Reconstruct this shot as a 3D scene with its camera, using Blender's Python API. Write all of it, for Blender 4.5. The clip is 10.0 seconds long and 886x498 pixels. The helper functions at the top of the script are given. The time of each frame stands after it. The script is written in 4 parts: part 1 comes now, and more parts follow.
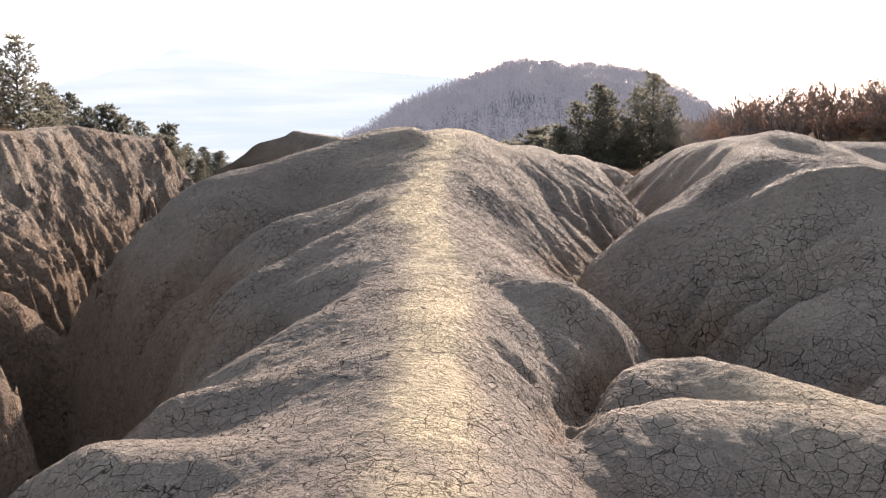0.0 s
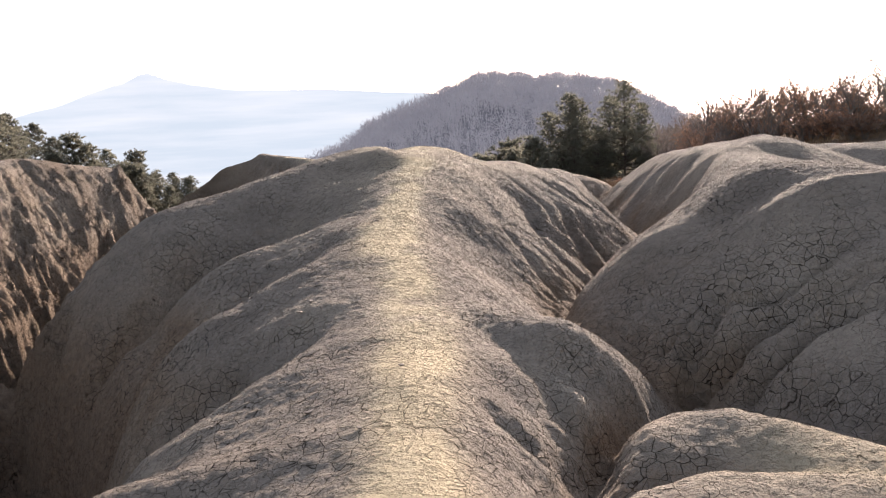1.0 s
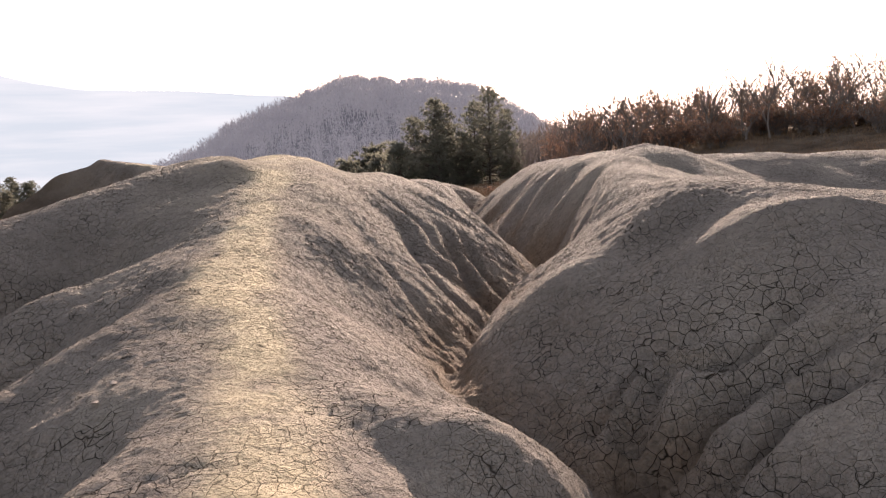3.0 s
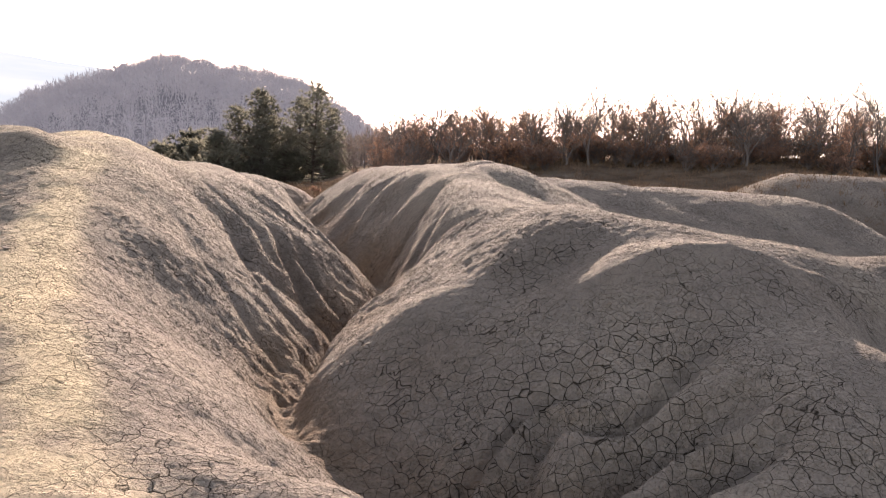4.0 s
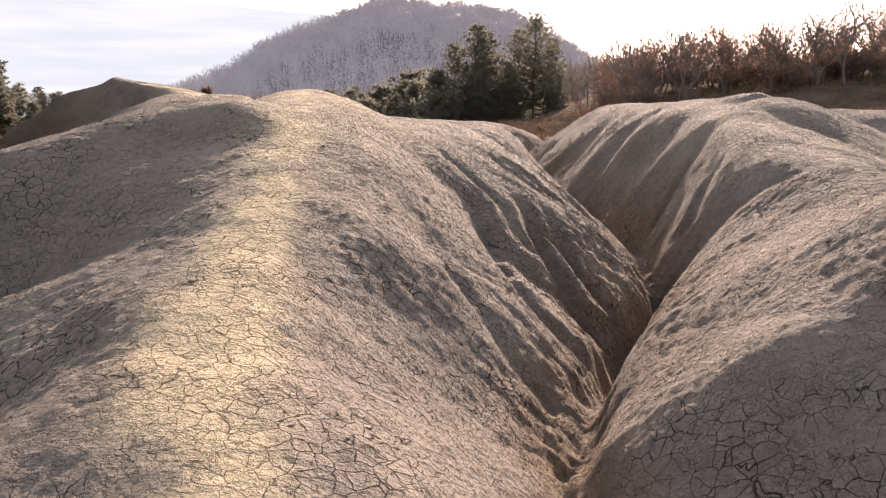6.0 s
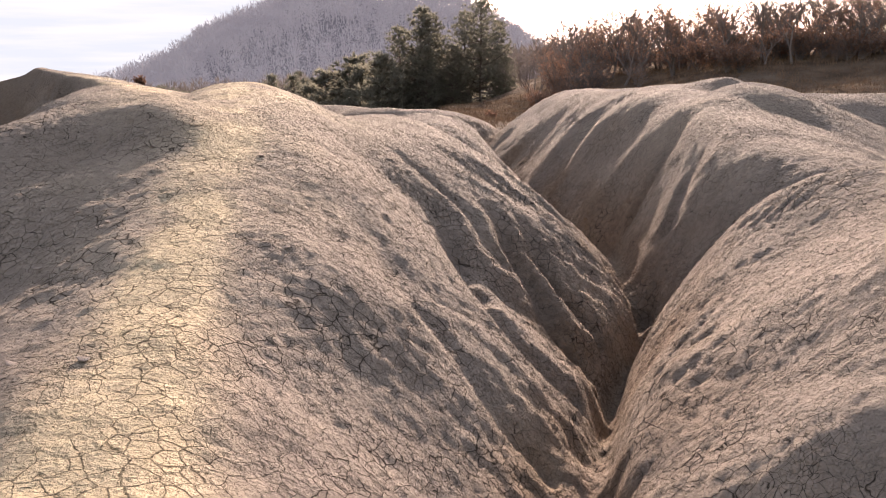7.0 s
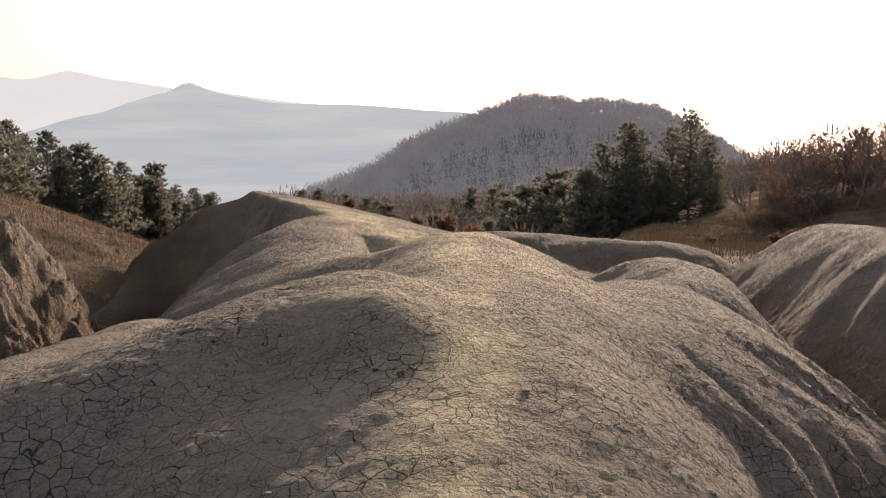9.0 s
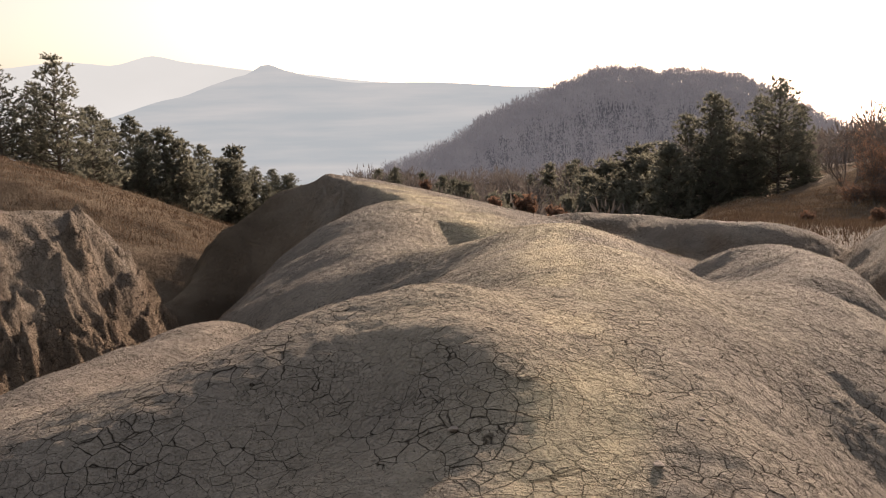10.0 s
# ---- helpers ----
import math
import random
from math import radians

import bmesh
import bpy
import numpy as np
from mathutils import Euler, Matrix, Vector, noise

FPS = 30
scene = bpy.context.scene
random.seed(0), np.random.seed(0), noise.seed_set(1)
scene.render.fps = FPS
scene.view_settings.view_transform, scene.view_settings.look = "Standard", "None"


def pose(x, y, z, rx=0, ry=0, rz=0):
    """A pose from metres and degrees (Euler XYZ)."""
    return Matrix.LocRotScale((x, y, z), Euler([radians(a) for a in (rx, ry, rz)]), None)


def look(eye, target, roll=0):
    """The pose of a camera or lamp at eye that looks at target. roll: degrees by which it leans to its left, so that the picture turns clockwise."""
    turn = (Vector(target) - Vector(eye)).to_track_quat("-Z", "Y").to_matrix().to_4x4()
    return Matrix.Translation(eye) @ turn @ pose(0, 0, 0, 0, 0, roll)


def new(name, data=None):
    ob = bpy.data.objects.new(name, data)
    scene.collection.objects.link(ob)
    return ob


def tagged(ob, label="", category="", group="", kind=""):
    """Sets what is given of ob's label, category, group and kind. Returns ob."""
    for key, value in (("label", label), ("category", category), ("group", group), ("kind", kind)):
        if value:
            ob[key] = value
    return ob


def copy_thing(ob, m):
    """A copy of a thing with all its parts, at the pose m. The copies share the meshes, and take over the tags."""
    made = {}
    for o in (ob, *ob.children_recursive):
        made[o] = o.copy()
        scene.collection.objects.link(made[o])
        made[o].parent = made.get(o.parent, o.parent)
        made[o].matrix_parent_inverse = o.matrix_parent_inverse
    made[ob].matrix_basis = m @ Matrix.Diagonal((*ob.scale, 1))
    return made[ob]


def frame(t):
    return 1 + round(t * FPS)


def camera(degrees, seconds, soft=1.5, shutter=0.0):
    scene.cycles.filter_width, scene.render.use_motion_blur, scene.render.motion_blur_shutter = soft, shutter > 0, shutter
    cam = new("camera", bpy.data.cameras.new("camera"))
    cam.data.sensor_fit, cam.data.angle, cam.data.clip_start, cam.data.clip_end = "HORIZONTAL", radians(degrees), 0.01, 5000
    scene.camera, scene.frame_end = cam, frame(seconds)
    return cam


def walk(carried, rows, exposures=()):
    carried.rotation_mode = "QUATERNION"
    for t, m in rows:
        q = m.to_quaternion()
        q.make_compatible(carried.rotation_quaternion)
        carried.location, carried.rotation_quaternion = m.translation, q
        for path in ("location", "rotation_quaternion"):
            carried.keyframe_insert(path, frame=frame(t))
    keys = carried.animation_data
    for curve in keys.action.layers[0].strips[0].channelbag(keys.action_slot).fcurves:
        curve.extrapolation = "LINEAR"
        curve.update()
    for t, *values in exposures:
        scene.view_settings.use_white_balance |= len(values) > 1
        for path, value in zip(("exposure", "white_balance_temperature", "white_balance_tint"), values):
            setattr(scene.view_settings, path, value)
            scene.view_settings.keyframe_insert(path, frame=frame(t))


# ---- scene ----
# camera: carried along the crest at about 1.5 m over the mud
cam = camera(51.7, 10.0, soft=1.05)
ROWS = [
    (0, 0.002, 0.002, 1.501, 0.02, -8.8, 0.03),
    (0.5, -0.016, 0.47, 1.516, 0.41, -8.5, 0.29),
    (1, -0.003, 0.943, 1.522, -1.51, -7.9, -2.2),
    (1.5, 0.028, 1.407, 1.539, 0.14, -7.19, -3.61),
    (2, 0.036, 1.845, 1.541, -0.18, -10.59, -3.52),
    (2.5, 0.09, 2.35, 1.57, -6.24, -10.47, -3.44),
    (3, 0.074, 2.823, 1.546, -10.14, -7.9, -1.55),
    (3.2, 0.091, 3.002, 1.552, -15.61, -7.89, -0.87),
    (4.3, -0.019, 4.121, 1.525, -22.31, -8.01, 5.26),
    (4.5, -0.01, 4.326, 1.5, -19.22, -9.82, 3.92),
    (5, -0.017, 4.873, 1.555, -11, -10.43, 2.11),
    (5.5, 0.029, 5.363, 1.604, -7.91, -11.06, 0.79),
    (5.7, 0.112, 5.559, 1.624, -7.59, -11.7, 0.57),
    (6.8, 0.167, 6.753, 1.662, -12.28, -13.13, 1.69),
    (7, 0.188, 6.956, 1.675, -11.66, -13.41, 0.35),
    (7.5, 0.126, 7.433, 1.745, -4.42, -12.75, -0.96),
    (8, 0.044, 7.896, 1.82, -6.85, -9.21, -0.24),
    (8.5, 0.007, 8.406, 1.907, -1.24, -7.78, -0.92),
    (9, -0.098, 8.879, 1.972, 0.51, -6.67, 0.08),
    (9.5, -0.137, 9.388, 1.969, 1.96, -6.85, -0.74),
    (10, -0.179, 9.888, 2.013, 5.4, -8.08, -1.24),
]
walk(cam, [(t, pose(x, y, z, 90 + pitch, 0, yaw) @ pose(0, 0, 0, 0, 0, roll)) for t, x, y, z, yaw, pitch, roll in ROWS],
     exposures=[(0.0, 1.47, 6000, 18), (0.5, 1.47, 6000, 18), (1.0, 1.30, 6000, 18), (1.5, 1.10, 6050, 18), (2.0, 1.16, 6050, 18), (2.5, 1.40, 6200, 20), (3.0, 1.27, 6300, 22), (4.5, 1.55, 6350, 22), (5.5, 1.42, 6400, 23), (7.0, 1.49, 6450, 25), (7.5, 1.55, 6450, 26), (8.0, 1.22, 6450, 23), (8.5, 0.88, 6450, 19), (9.0, 0.64, 6500, 18), (10.0, 0.61, 6650, 18)])

# low autumn sun ahead and to the right, in a hazy sky
SUN_AZ, SUN_EL = radians(19.0), radians(17.2)
world = bpy.data.worlds.new("hazy_sky")
scene.world = world
world.use_nodes = True
wn, wl = world.node_tree.nodes, world.node_tree.links
sky = wn.new("ShaderNodeTexSky")
sky.sky_type = "NISHITA"
sky.sun_disc = False
sky.sun_elevation, sky.sun_rotation = SUN_EL, SUN_AZ
sky.air_density, sky.dust_density, sky.ozone_density = 1.6, 2.0, 1.5
haze = wn.new("ShaderNodeHueSaturation")
haze.inputs["Saturation"].default_value = 0.5
wl.new(sky.outputs[0], haze.inputs["Color"])
wl.new(haze.outputs[0], wn["Background"].inputs[0])
wn["Background"].inputs[1].default_value = 0.113
sun_data = bpy.data.lights.new("sun", "SUN")
sun_data.energy, sun_data.angle, sun_data.color = 5.0, radians(0.5), (1.0, 0.82, 0.62)
sun = new("sun", sun_data)
sun_dir = Vector((math.sin(SUN_AZ) * math.cos(SUN_EL), math.cos(SUN_AZ) * math.cos(SUN_EL), math.sin(SUN_EL)))
sun.matrix_world = look(sun_dir * 60, (0, 0, 0))


# ---- materials ----
def material(name, rough=0.9):
    m = bpy.data.materials.new(name)
    m.use_nodes = True
    n, l = m.node_tree.nodes, m.node_tree.links
    b = n["Principled BSDF"]
    b.inputs["Roughness"].default_value = rough
    b.inputs["Specular IOR Level"].default_value = 0.2
    return m, n, l, b


def ramp(n, l, fac, stops):
    r = n.new("ShaderNodeValToRGB")
    while len(r.color_ramp.elements) < len(stops):
        r.color_ramp.elements.new(0.5)
    for e, (p, c) in zip(r.color_ramp.elements, stops):
        e.position, e.color = p, (*c, 1)
    l.new(fac, r.inputs[0])
    return r.outputs[0]


def noise_tex(n, l, vec, scale, detail=4.0, rough=0.55):
    t = n.new("ShaderNodeTexNoise")
    t.inputs["Scale"].default_value, t.inputs["Detail"].default_value, t.inputs["Roughness"].default_value = scale, detail, rough
    l.new(vec, t.inputs["Vector"])
    return t.outputs["Fac"]


def mix(n, l, kind, fac, a, b):
    m = n.new("ShaderNodeMix")
    m.data_type, m.blend_type = "RGBA", kind
    for sock, v in ((m.inputs[0], fac), (m.inputs[6], a), (m.inputs[7], b)):
        if isinstance(v, (int, float)):
            sock.default_value = v
        elif isinstance(v, tuple):
            sock.default_value = (*v, 1)
        else:
            l.new(v, sock)
    return m.outputs[2]


def plain(name, low, high, scale=6.0, rough=0.9, bump=0.0, by_object=0.0, thin=0.0):
    """A mottled material between two colours."""
    m, n, l, b = material(name, rough)
    tc = n.new("ShaderNodeTexCoord")
    f = noise_tex(n, l, tc.outputs["Object"], scale)
    col = ramp(n, l, f, [(0.3, low), (0.7, high)])
    if by_object:
        oi = n.new("ShaderNodeObjectInfo")
        isl = n.new("ShaderNodeNewGeometry")
        add = n.new("ShaderNodeMath")
        add.operation = "MULTIPLY_ADD"
        l.new(isl.outputs["Random Per Island"], add.inputs[0])
        add.inputs[1].default_value = 0.6
        l.new(oi.outputs["Random"], add.inputs[2])
        hs = n.new("ShaderNodeHueSaturation")
        mr = n.new("ShaderNodeMapRange")
        mr.inputs["From Max"].default_value = 1.6
        mr.inputs["To Min"].default_value, mr.inputs["To Max"].default_value = 1 - by_object, 1 + by_object
        l.new(add.outputs[0], mr.inputs[0])
        l.new(mr.outputs[0], hs.inputs["Value"])
        l.new(col, hs.inputs["Color"])
        col = hs.outputs[0]
    l.new(col, b.inputs["Base Color"])
    if thin:
        tr = n.new("ShaderNodeBsdfTranslucent")
        ms = n.new("ShaderNodeMixShader")
        ms.inputs[0].default_value = thin
        l.new(col, tr.inputs["Color"])
        l.new(b.outputs[0], ms.inputs[1])
        l.new(tr.outputs[0], ms.inputs[2])
        l.new(ms.outputs[0], n["Material Output"].inputs["Surface"])
    if bump:
        bp = n.new("ShaderNodeBump")
        bp.inputs["Strength"].default_value, bp.inputs["Distance"].default_value = bump, 0.02
        l.new(noise_tex(n, l, tc.outputs["Object"], scale * 6), bp.inputs["Height"])
        l.new(bp.outputs[0], b.inputs["Normal"])
    return m


def mud_material():
    """Dry cracked clay: grey crust, pale trodden crown with sun put in, brown damp beds with gully shade put in; grass
    and plain further off by place.
    """
    m, n, l, b = material("dry_clay", 0.95)
    tc = n.new("ShaderNodeTexCoord")

    def at(name):
        a = n.new("ShaderNodeAttribute")
        a.attribute_name = name
        return a.outputs["Fac"]

    obj = tc.outputs["Object"]
    big = noise_tex(n, l, obj, 0.9, 5.0)
    fine = noise_tex(n, l, obj, 14.0, 6.0, 0.65)
    grain = noise_tex(n, l, obj, 90.0, 3.0)
    crust = ramp(n, l, big, [(0.3, (0.212, 0.179, 0.15)), (0.5, (0.272, 0.231, 0.193)), (0.72, (0.34, 0.288, 0.232))])
    crust = mix(n, l, "MULTIPLY", 0.55, crust, ramp(n, l, fine, [(0.3, (0.62, 0.6, 0.58)), (0.65, (1.12, 1.1, 1.08))]))
    crust = mix(n, l, "MULTIPLY", 0.35, crust, ramp(n, l, grain, [(0.3, (0.7, 0.7, 0.7)), (0.6, (1.1, 1.1, 1.1))]))
    pale = mix(n, l, "MULTIPLY", 0.4, (0.60, 0.495, 0.32), ramp(n, l, fine, [(0.3, (0.72, 0.7, 0.68)), (0.6, (1.1, 1.1, 1.1))]))
    col = mix(n, l, "MIX", at("trodden_and_sun"), crust, pale)
    damp_and_shade = mix(n, l, "MULTIPLY", 0.6, (0.205, 0.15, 0.107), ramp(n, l, fine, [(0.3, (0.6, 0.6, 0.6)), (0.65, (1.3, 1.25, 1.2))]))
    col = mix(n, l, "MIX", at("damp_and_shade"), col, damp_and_shade)
    col = mix(n, l, "MIX", at("silt"), col, mix(n, l, "MULTIPLY", 0.4, (0.52, 0.42, 0.28), ramp(n, l, fine, [(0.3, (0.7, 0.7, 0.7)), (0.6, (1.1, 1.1, 1.1))])))
    turf = ramp(n, l, noise_tex(n, l, obj, 0.6, 6.0), [(0.3, (0.09, 0.068, 0.05)), (0.5, (0.15, 0.112, 0.08)), (0.75, (0.22, 0.17, 0.125))])
    col = mix(n, l, "MIX", at("turf"), col, turf)
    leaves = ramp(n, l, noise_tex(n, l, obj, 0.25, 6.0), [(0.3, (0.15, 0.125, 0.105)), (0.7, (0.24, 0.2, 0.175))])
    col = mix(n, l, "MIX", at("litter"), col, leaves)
    # cracks: a broken coarse net and a fine one, their inner shade painted dark
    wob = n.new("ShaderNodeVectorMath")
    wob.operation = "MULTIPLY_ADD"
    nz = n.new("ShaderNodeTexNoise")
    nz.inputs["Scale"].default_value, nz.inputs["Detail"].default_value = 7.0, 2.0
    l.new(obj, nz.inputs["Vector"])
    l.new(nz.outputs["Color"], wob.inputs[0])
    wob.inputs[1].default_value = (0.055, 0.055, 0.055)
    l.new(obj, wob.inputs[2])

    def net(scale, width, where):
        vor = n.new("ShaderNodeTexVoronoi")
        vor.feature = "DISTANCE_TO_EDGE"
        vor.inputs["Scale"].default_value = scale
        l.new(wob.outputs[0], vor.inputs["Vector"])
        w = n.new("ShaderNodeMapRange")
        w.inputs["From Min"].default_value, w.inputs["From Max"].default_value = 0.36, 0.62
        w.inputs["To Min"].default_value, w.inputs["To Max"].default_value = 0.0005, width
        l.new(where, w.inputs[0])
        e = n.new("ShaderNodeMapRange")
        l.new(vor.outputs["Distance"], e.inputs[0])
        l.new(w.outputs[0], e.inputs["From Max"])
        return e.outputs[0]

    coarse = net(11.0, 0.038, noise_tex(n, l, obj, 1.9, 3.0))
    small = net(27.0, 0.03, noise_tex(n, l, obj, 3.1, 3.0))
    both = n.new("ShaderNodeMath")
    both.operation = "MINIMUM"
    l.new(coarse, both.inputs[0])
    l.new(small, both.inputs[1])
    # each plate of the crust, and each crumb on it, lies at its own slight tilt
    def tilted(scale, depth, under):
        cell = n.new("ShaderNodeTexVoronoi")
        cell.inputs["Scale"].default_value = scale
        l.new(wob.outputs[0], cell.inputs["Vector"])
        off = n.new("ShaderNodeVectorMath")
        off.operation = "SUBTRACT"
        l.new(wob.outputs[0], off.inputs[0])
        l.new(cell.outputs["Position"], off.inputs[1])
        lie = n.new("ShaderNodeVectorMath")
        lie.operation = "SUBTRACT"
        l.new(cell.outputs["Color"], lie.inputs[0])
        lie.inputs[1].default_value = (0.5, 0.5, 0.5)
        tilt = n.new("ShaderNodeVectorMath")
        tilt.operation = "DOT_PRODUCT"
        l.new(off.outputs[0], tilt.inputs[0])
        l.new(lie.outputs[0], tilt.inputs[1])
        plate = n.new("ShaderNodeBump")
        plate.inputs["Strength"].default_value, plate.inputs["Distance"].default_value = 1.0, depth
        l.new(tilt.outputs["Value"], plate.inputs["Height"])
        if under:
            l.new(under, plate.inputs["Normal"])
        return plate.outputs[0]

    plates = tilted(46.0, 0.36, tilted(27.0, 0.45, tilted(11.0, 0.6, None)))
    # dark colour along the seams stands in for shade down in the cracks
    crack_shade = mix(n, l, "MIX", both.outputs[0], (0.18, 0.165, 0.155), (1.0, 1.0, 1.0))
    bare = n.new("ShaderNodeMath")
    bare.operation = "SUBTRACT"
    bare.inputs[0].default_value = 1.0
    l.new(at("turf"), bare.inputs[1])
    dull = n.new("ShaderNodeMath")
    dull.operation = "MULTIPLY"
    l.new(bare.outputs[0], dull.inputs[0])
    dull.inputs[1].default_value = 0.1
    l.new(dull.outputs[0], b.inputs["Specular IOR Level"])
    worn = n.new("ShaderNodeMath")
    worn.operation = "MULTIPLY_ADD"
    l.new(at("trodden_and_sun"), worn.inputs[0])
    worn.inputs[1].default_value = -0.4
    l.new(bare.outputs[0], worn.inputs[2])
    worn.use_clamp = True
    col = mix(n, l, "MULTIPLY", worn.outputs[0], col, crack_shade)
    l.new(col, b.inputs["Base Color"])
    b1 = n.new("ShaderNodeBump")
    b1.inputs["Strength"].default_value, b1.inputs["Distance"].default_value = 1.0, 0.03
    l.new(both.outputs[0], b1.inputs["Height"])
    l.new(plates, b1.inputs["Normal"])
    b2 = n.new("ShaderNodeBump")
    b2.inputs["Strength"].default_value, b2.inputs["Distance"].default_value = 1.0, 0.05
    l.new(fine, b2.inputs["Height"])
    l.new(b1.outputs[0], b2.inputs["Normal"])
    b4 = n.new("ShaderNodeBump")
    b4.inputs["Strength"].default_value, b4.inputs["Distance"].default_value = 1.0, 0.028
    l.new(noise_tex(n, l, obj, 34.0, 4.0, 0.6), b4.inputs["Height"])
    l.new(b2.outputs[0], b4.inputs["Normal"])
    b3 = n.new("ShaderNodeBump")
    b3.inputs["Strength"].default_value, b3.inputs["Distance"].default_value = 0.8, 0.006
    l.new(grain, b3.inputs["Height"])
    l.new(b4.outputs[0], b3.inputs["Normal"])
    l.new(b3.outputs[0], b.inputs["Normal"])
    return m


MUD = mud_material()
BARK = plain("grey_bark", (0.06, 0.05, 0.042), (0.15, 0.125, 0.10), 8.0)
NEEDLE = plain("pine_needles", (0.14, 0.137, 0.108), (0.205, 0.195, 0.15), 2.0, 0.7, 0, 0.35, 0.62)
RUSSET = plain("russet_leaves", (0.20, 0.12, 0.085), (0.31, 0.185, 0.125), 2.0, 0.8, 0, 0.4, 0.5)
TWIG = plain("bare_twigs", (0.13, 0.11, 0.098), (0.2, 0.17, 0.15), 3.0, 0.9, 0, 0.3)
STRAW = plain("dry_grass", (0.17, 0.11, 0.07), (0.28, 0.185, 0.115), 1.0, 0.9, 0, 0.4, 0.05)
WOOD_NEAR = plain("dell_twigs", (0.15, 0.125, 0.11), (0.24, 0.20, 0.175), 0.2, 0.9, 0, 0.35, 0.2)


def haze_glow_material(name, low, high, strength, bands):
    """Far country, its bright haze put in as a glow of the surface."""
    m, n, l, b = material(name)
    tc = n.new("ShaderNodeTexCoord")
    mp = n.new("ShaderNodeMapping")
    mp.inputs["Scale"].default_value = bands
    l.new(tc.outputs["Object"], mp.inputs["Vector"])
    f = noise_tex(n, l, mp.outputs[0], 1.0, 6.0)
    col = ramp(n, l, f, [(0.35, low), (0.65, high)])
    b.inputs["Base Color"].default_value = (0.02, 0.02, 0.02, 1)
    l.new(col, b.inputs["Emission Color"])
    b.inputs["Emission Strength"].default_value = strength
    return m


# hill wood and floor glow faintly to imitate the haze before them
WOOD_FAR = haze_glow_material("haze_glow_wood", (0.05, 0.049, 0.055), (0.068, 0.066, 0.07), 1.0, (0.12, 0.12, 0.16))
HILL_FLOOR = haze_glow_material("haze_glow_hill", (0.043, 0.042, 0.048), (0.054, 0.053, 0.058), 1.0, (0.05, 0.05, 0.08))
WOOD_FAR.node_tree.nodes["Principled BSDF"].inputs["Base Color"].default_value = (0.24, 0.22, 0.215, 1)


# ---- the lie of the land ----
def hash01(ix, iy=0, k=0):
    v = np.sin(ix * 127.1 + iy * 311.7 + k * 74.7) * 43758.5453
    return v - np.floor(v)


def wave1(u, k):
    i = np.floor(u)
    f = u - i
    f = f * f * (3 - 2 * f)
    return (hash01(i, k) * (1 - f) + hash01(i + 1, k) * f) * 2 - 1


def wave2(x, y, k):
    i, j = np.floor(x), np.floor(y)
    f, g = x - i, y - j
    f, g = f * f * (3 - 2 * f), g * g * (3 - 2 * g)
    a = hash01(i, j, k) * (1 - f) + hash01(i + 1, j, k) * f
    c = hash01(i, j + 1, k) * (1 - f) + hash01(i + 1, j + 1, k) * f
    return (a * (1 - g) + c * g) * 2 - 1


def fbm(x, y, k, octaves=4):
    return sum(wave2(x * 2.03 ** o + 7.3 * o, y * 2.03 ** o - 3.1 * o, k + o) * 0.5 ** o for o in range(octaves))


# crests: points (x, y, z), rounding to the left and right of the line, fall to the left and right
RIDGES = []


def crest(points, wl, wr, sl, sr):
    RIDGES.append((points, wl, wr, sl, sr))


crest([(0, -6, -0.1), (0.08, 0.07, 0.07), (-0.3, 5.02, 0.02), (-0.21, 8.28, 0.39), (-0.37, 10.24, 0.45), (0.02, 12.88, 1.02), (0.15, 15.21, 1.15), (0.17, 17.69, 1.09), (-1.96, 20.69, 0.37), (-2.31, 24.97, 0.67)], 1.71, 1.54, 1.03, 1.27)  # main crest
crest([(-0.47, 14.18, 1.26), (-2.81, 12.84, 0.68), (-3.42, 18.33, 0.09)], 1.53, 1.19, 1.68, 1.45)  # broad dome, its left shoulder
crest([(-0.29, 5.05, 0.13), (-1.38, 5, -0.14)], 0.46, 0.42, 1.5, 1.54)  # spur
crest([(-0.4, 9.08, 0.51), (-1.47, 8.28, 0.05), (-2.34, 8.3, -0.68)], 0.72, 0.62, 1.11, 1.48)  # spur
crest([(0.07, 11.49, 0.7), (-1.55, 10.89, 0.3), (-2.6, 10.6, -0.5)], 1.12, 0.9, 1.32, 1.11)  # spur
crest([(-0.02, 5.08, 0.08), (0.48, 5.16, -0.14)], 0.27, 0.36, 1.4, 1.25)  # spur
crest([(0.04, 7.6, 0.23), (0.77, 6.85, 0.22), (1.51, 6.78, -0.3)], 0.87, 0.38, 1.48, 1.75)  # spur
crest([(-0.27, 9.93, 0.63), (0.74, 9.53, -0.28)], 0.8, 0.57, 0.75, 1.16)  # spur
crest([(0.28, 12.23, 0.79), (0.83, 11.97, 0.15)], 0.61, 0.61, 1.18, 1.25)  # fluted flank
crest([(0.19, 14.41, 0.83), (1.85, 14.58, 0.38), (2.54, 14.34, -0.27)], 0.88, 0.87, 0.97, 1.34)  # fluted flank
crest([(2.75, 9.27, 0.13), (3.66, 10.1, 1.02), (4.47, 9.51, 0.94), (5.93, 9.5, 0.78), (9, 9, 0.9)], 1.08, 1.15, 1.17, 1.18)  # big mound to the right
crest([(4.08, 8.74, 0.94), (4.04, 8.01, 0.56), (3.76, 7.5, 0.21)], 1.1, 1.12, 0.9, 0.74)  # its front
crest([(2.56, 9.64, 0.42), (4.26, 12.14, 0.82)], 0.72, 0.79, 1.4, 1.21)  # its back
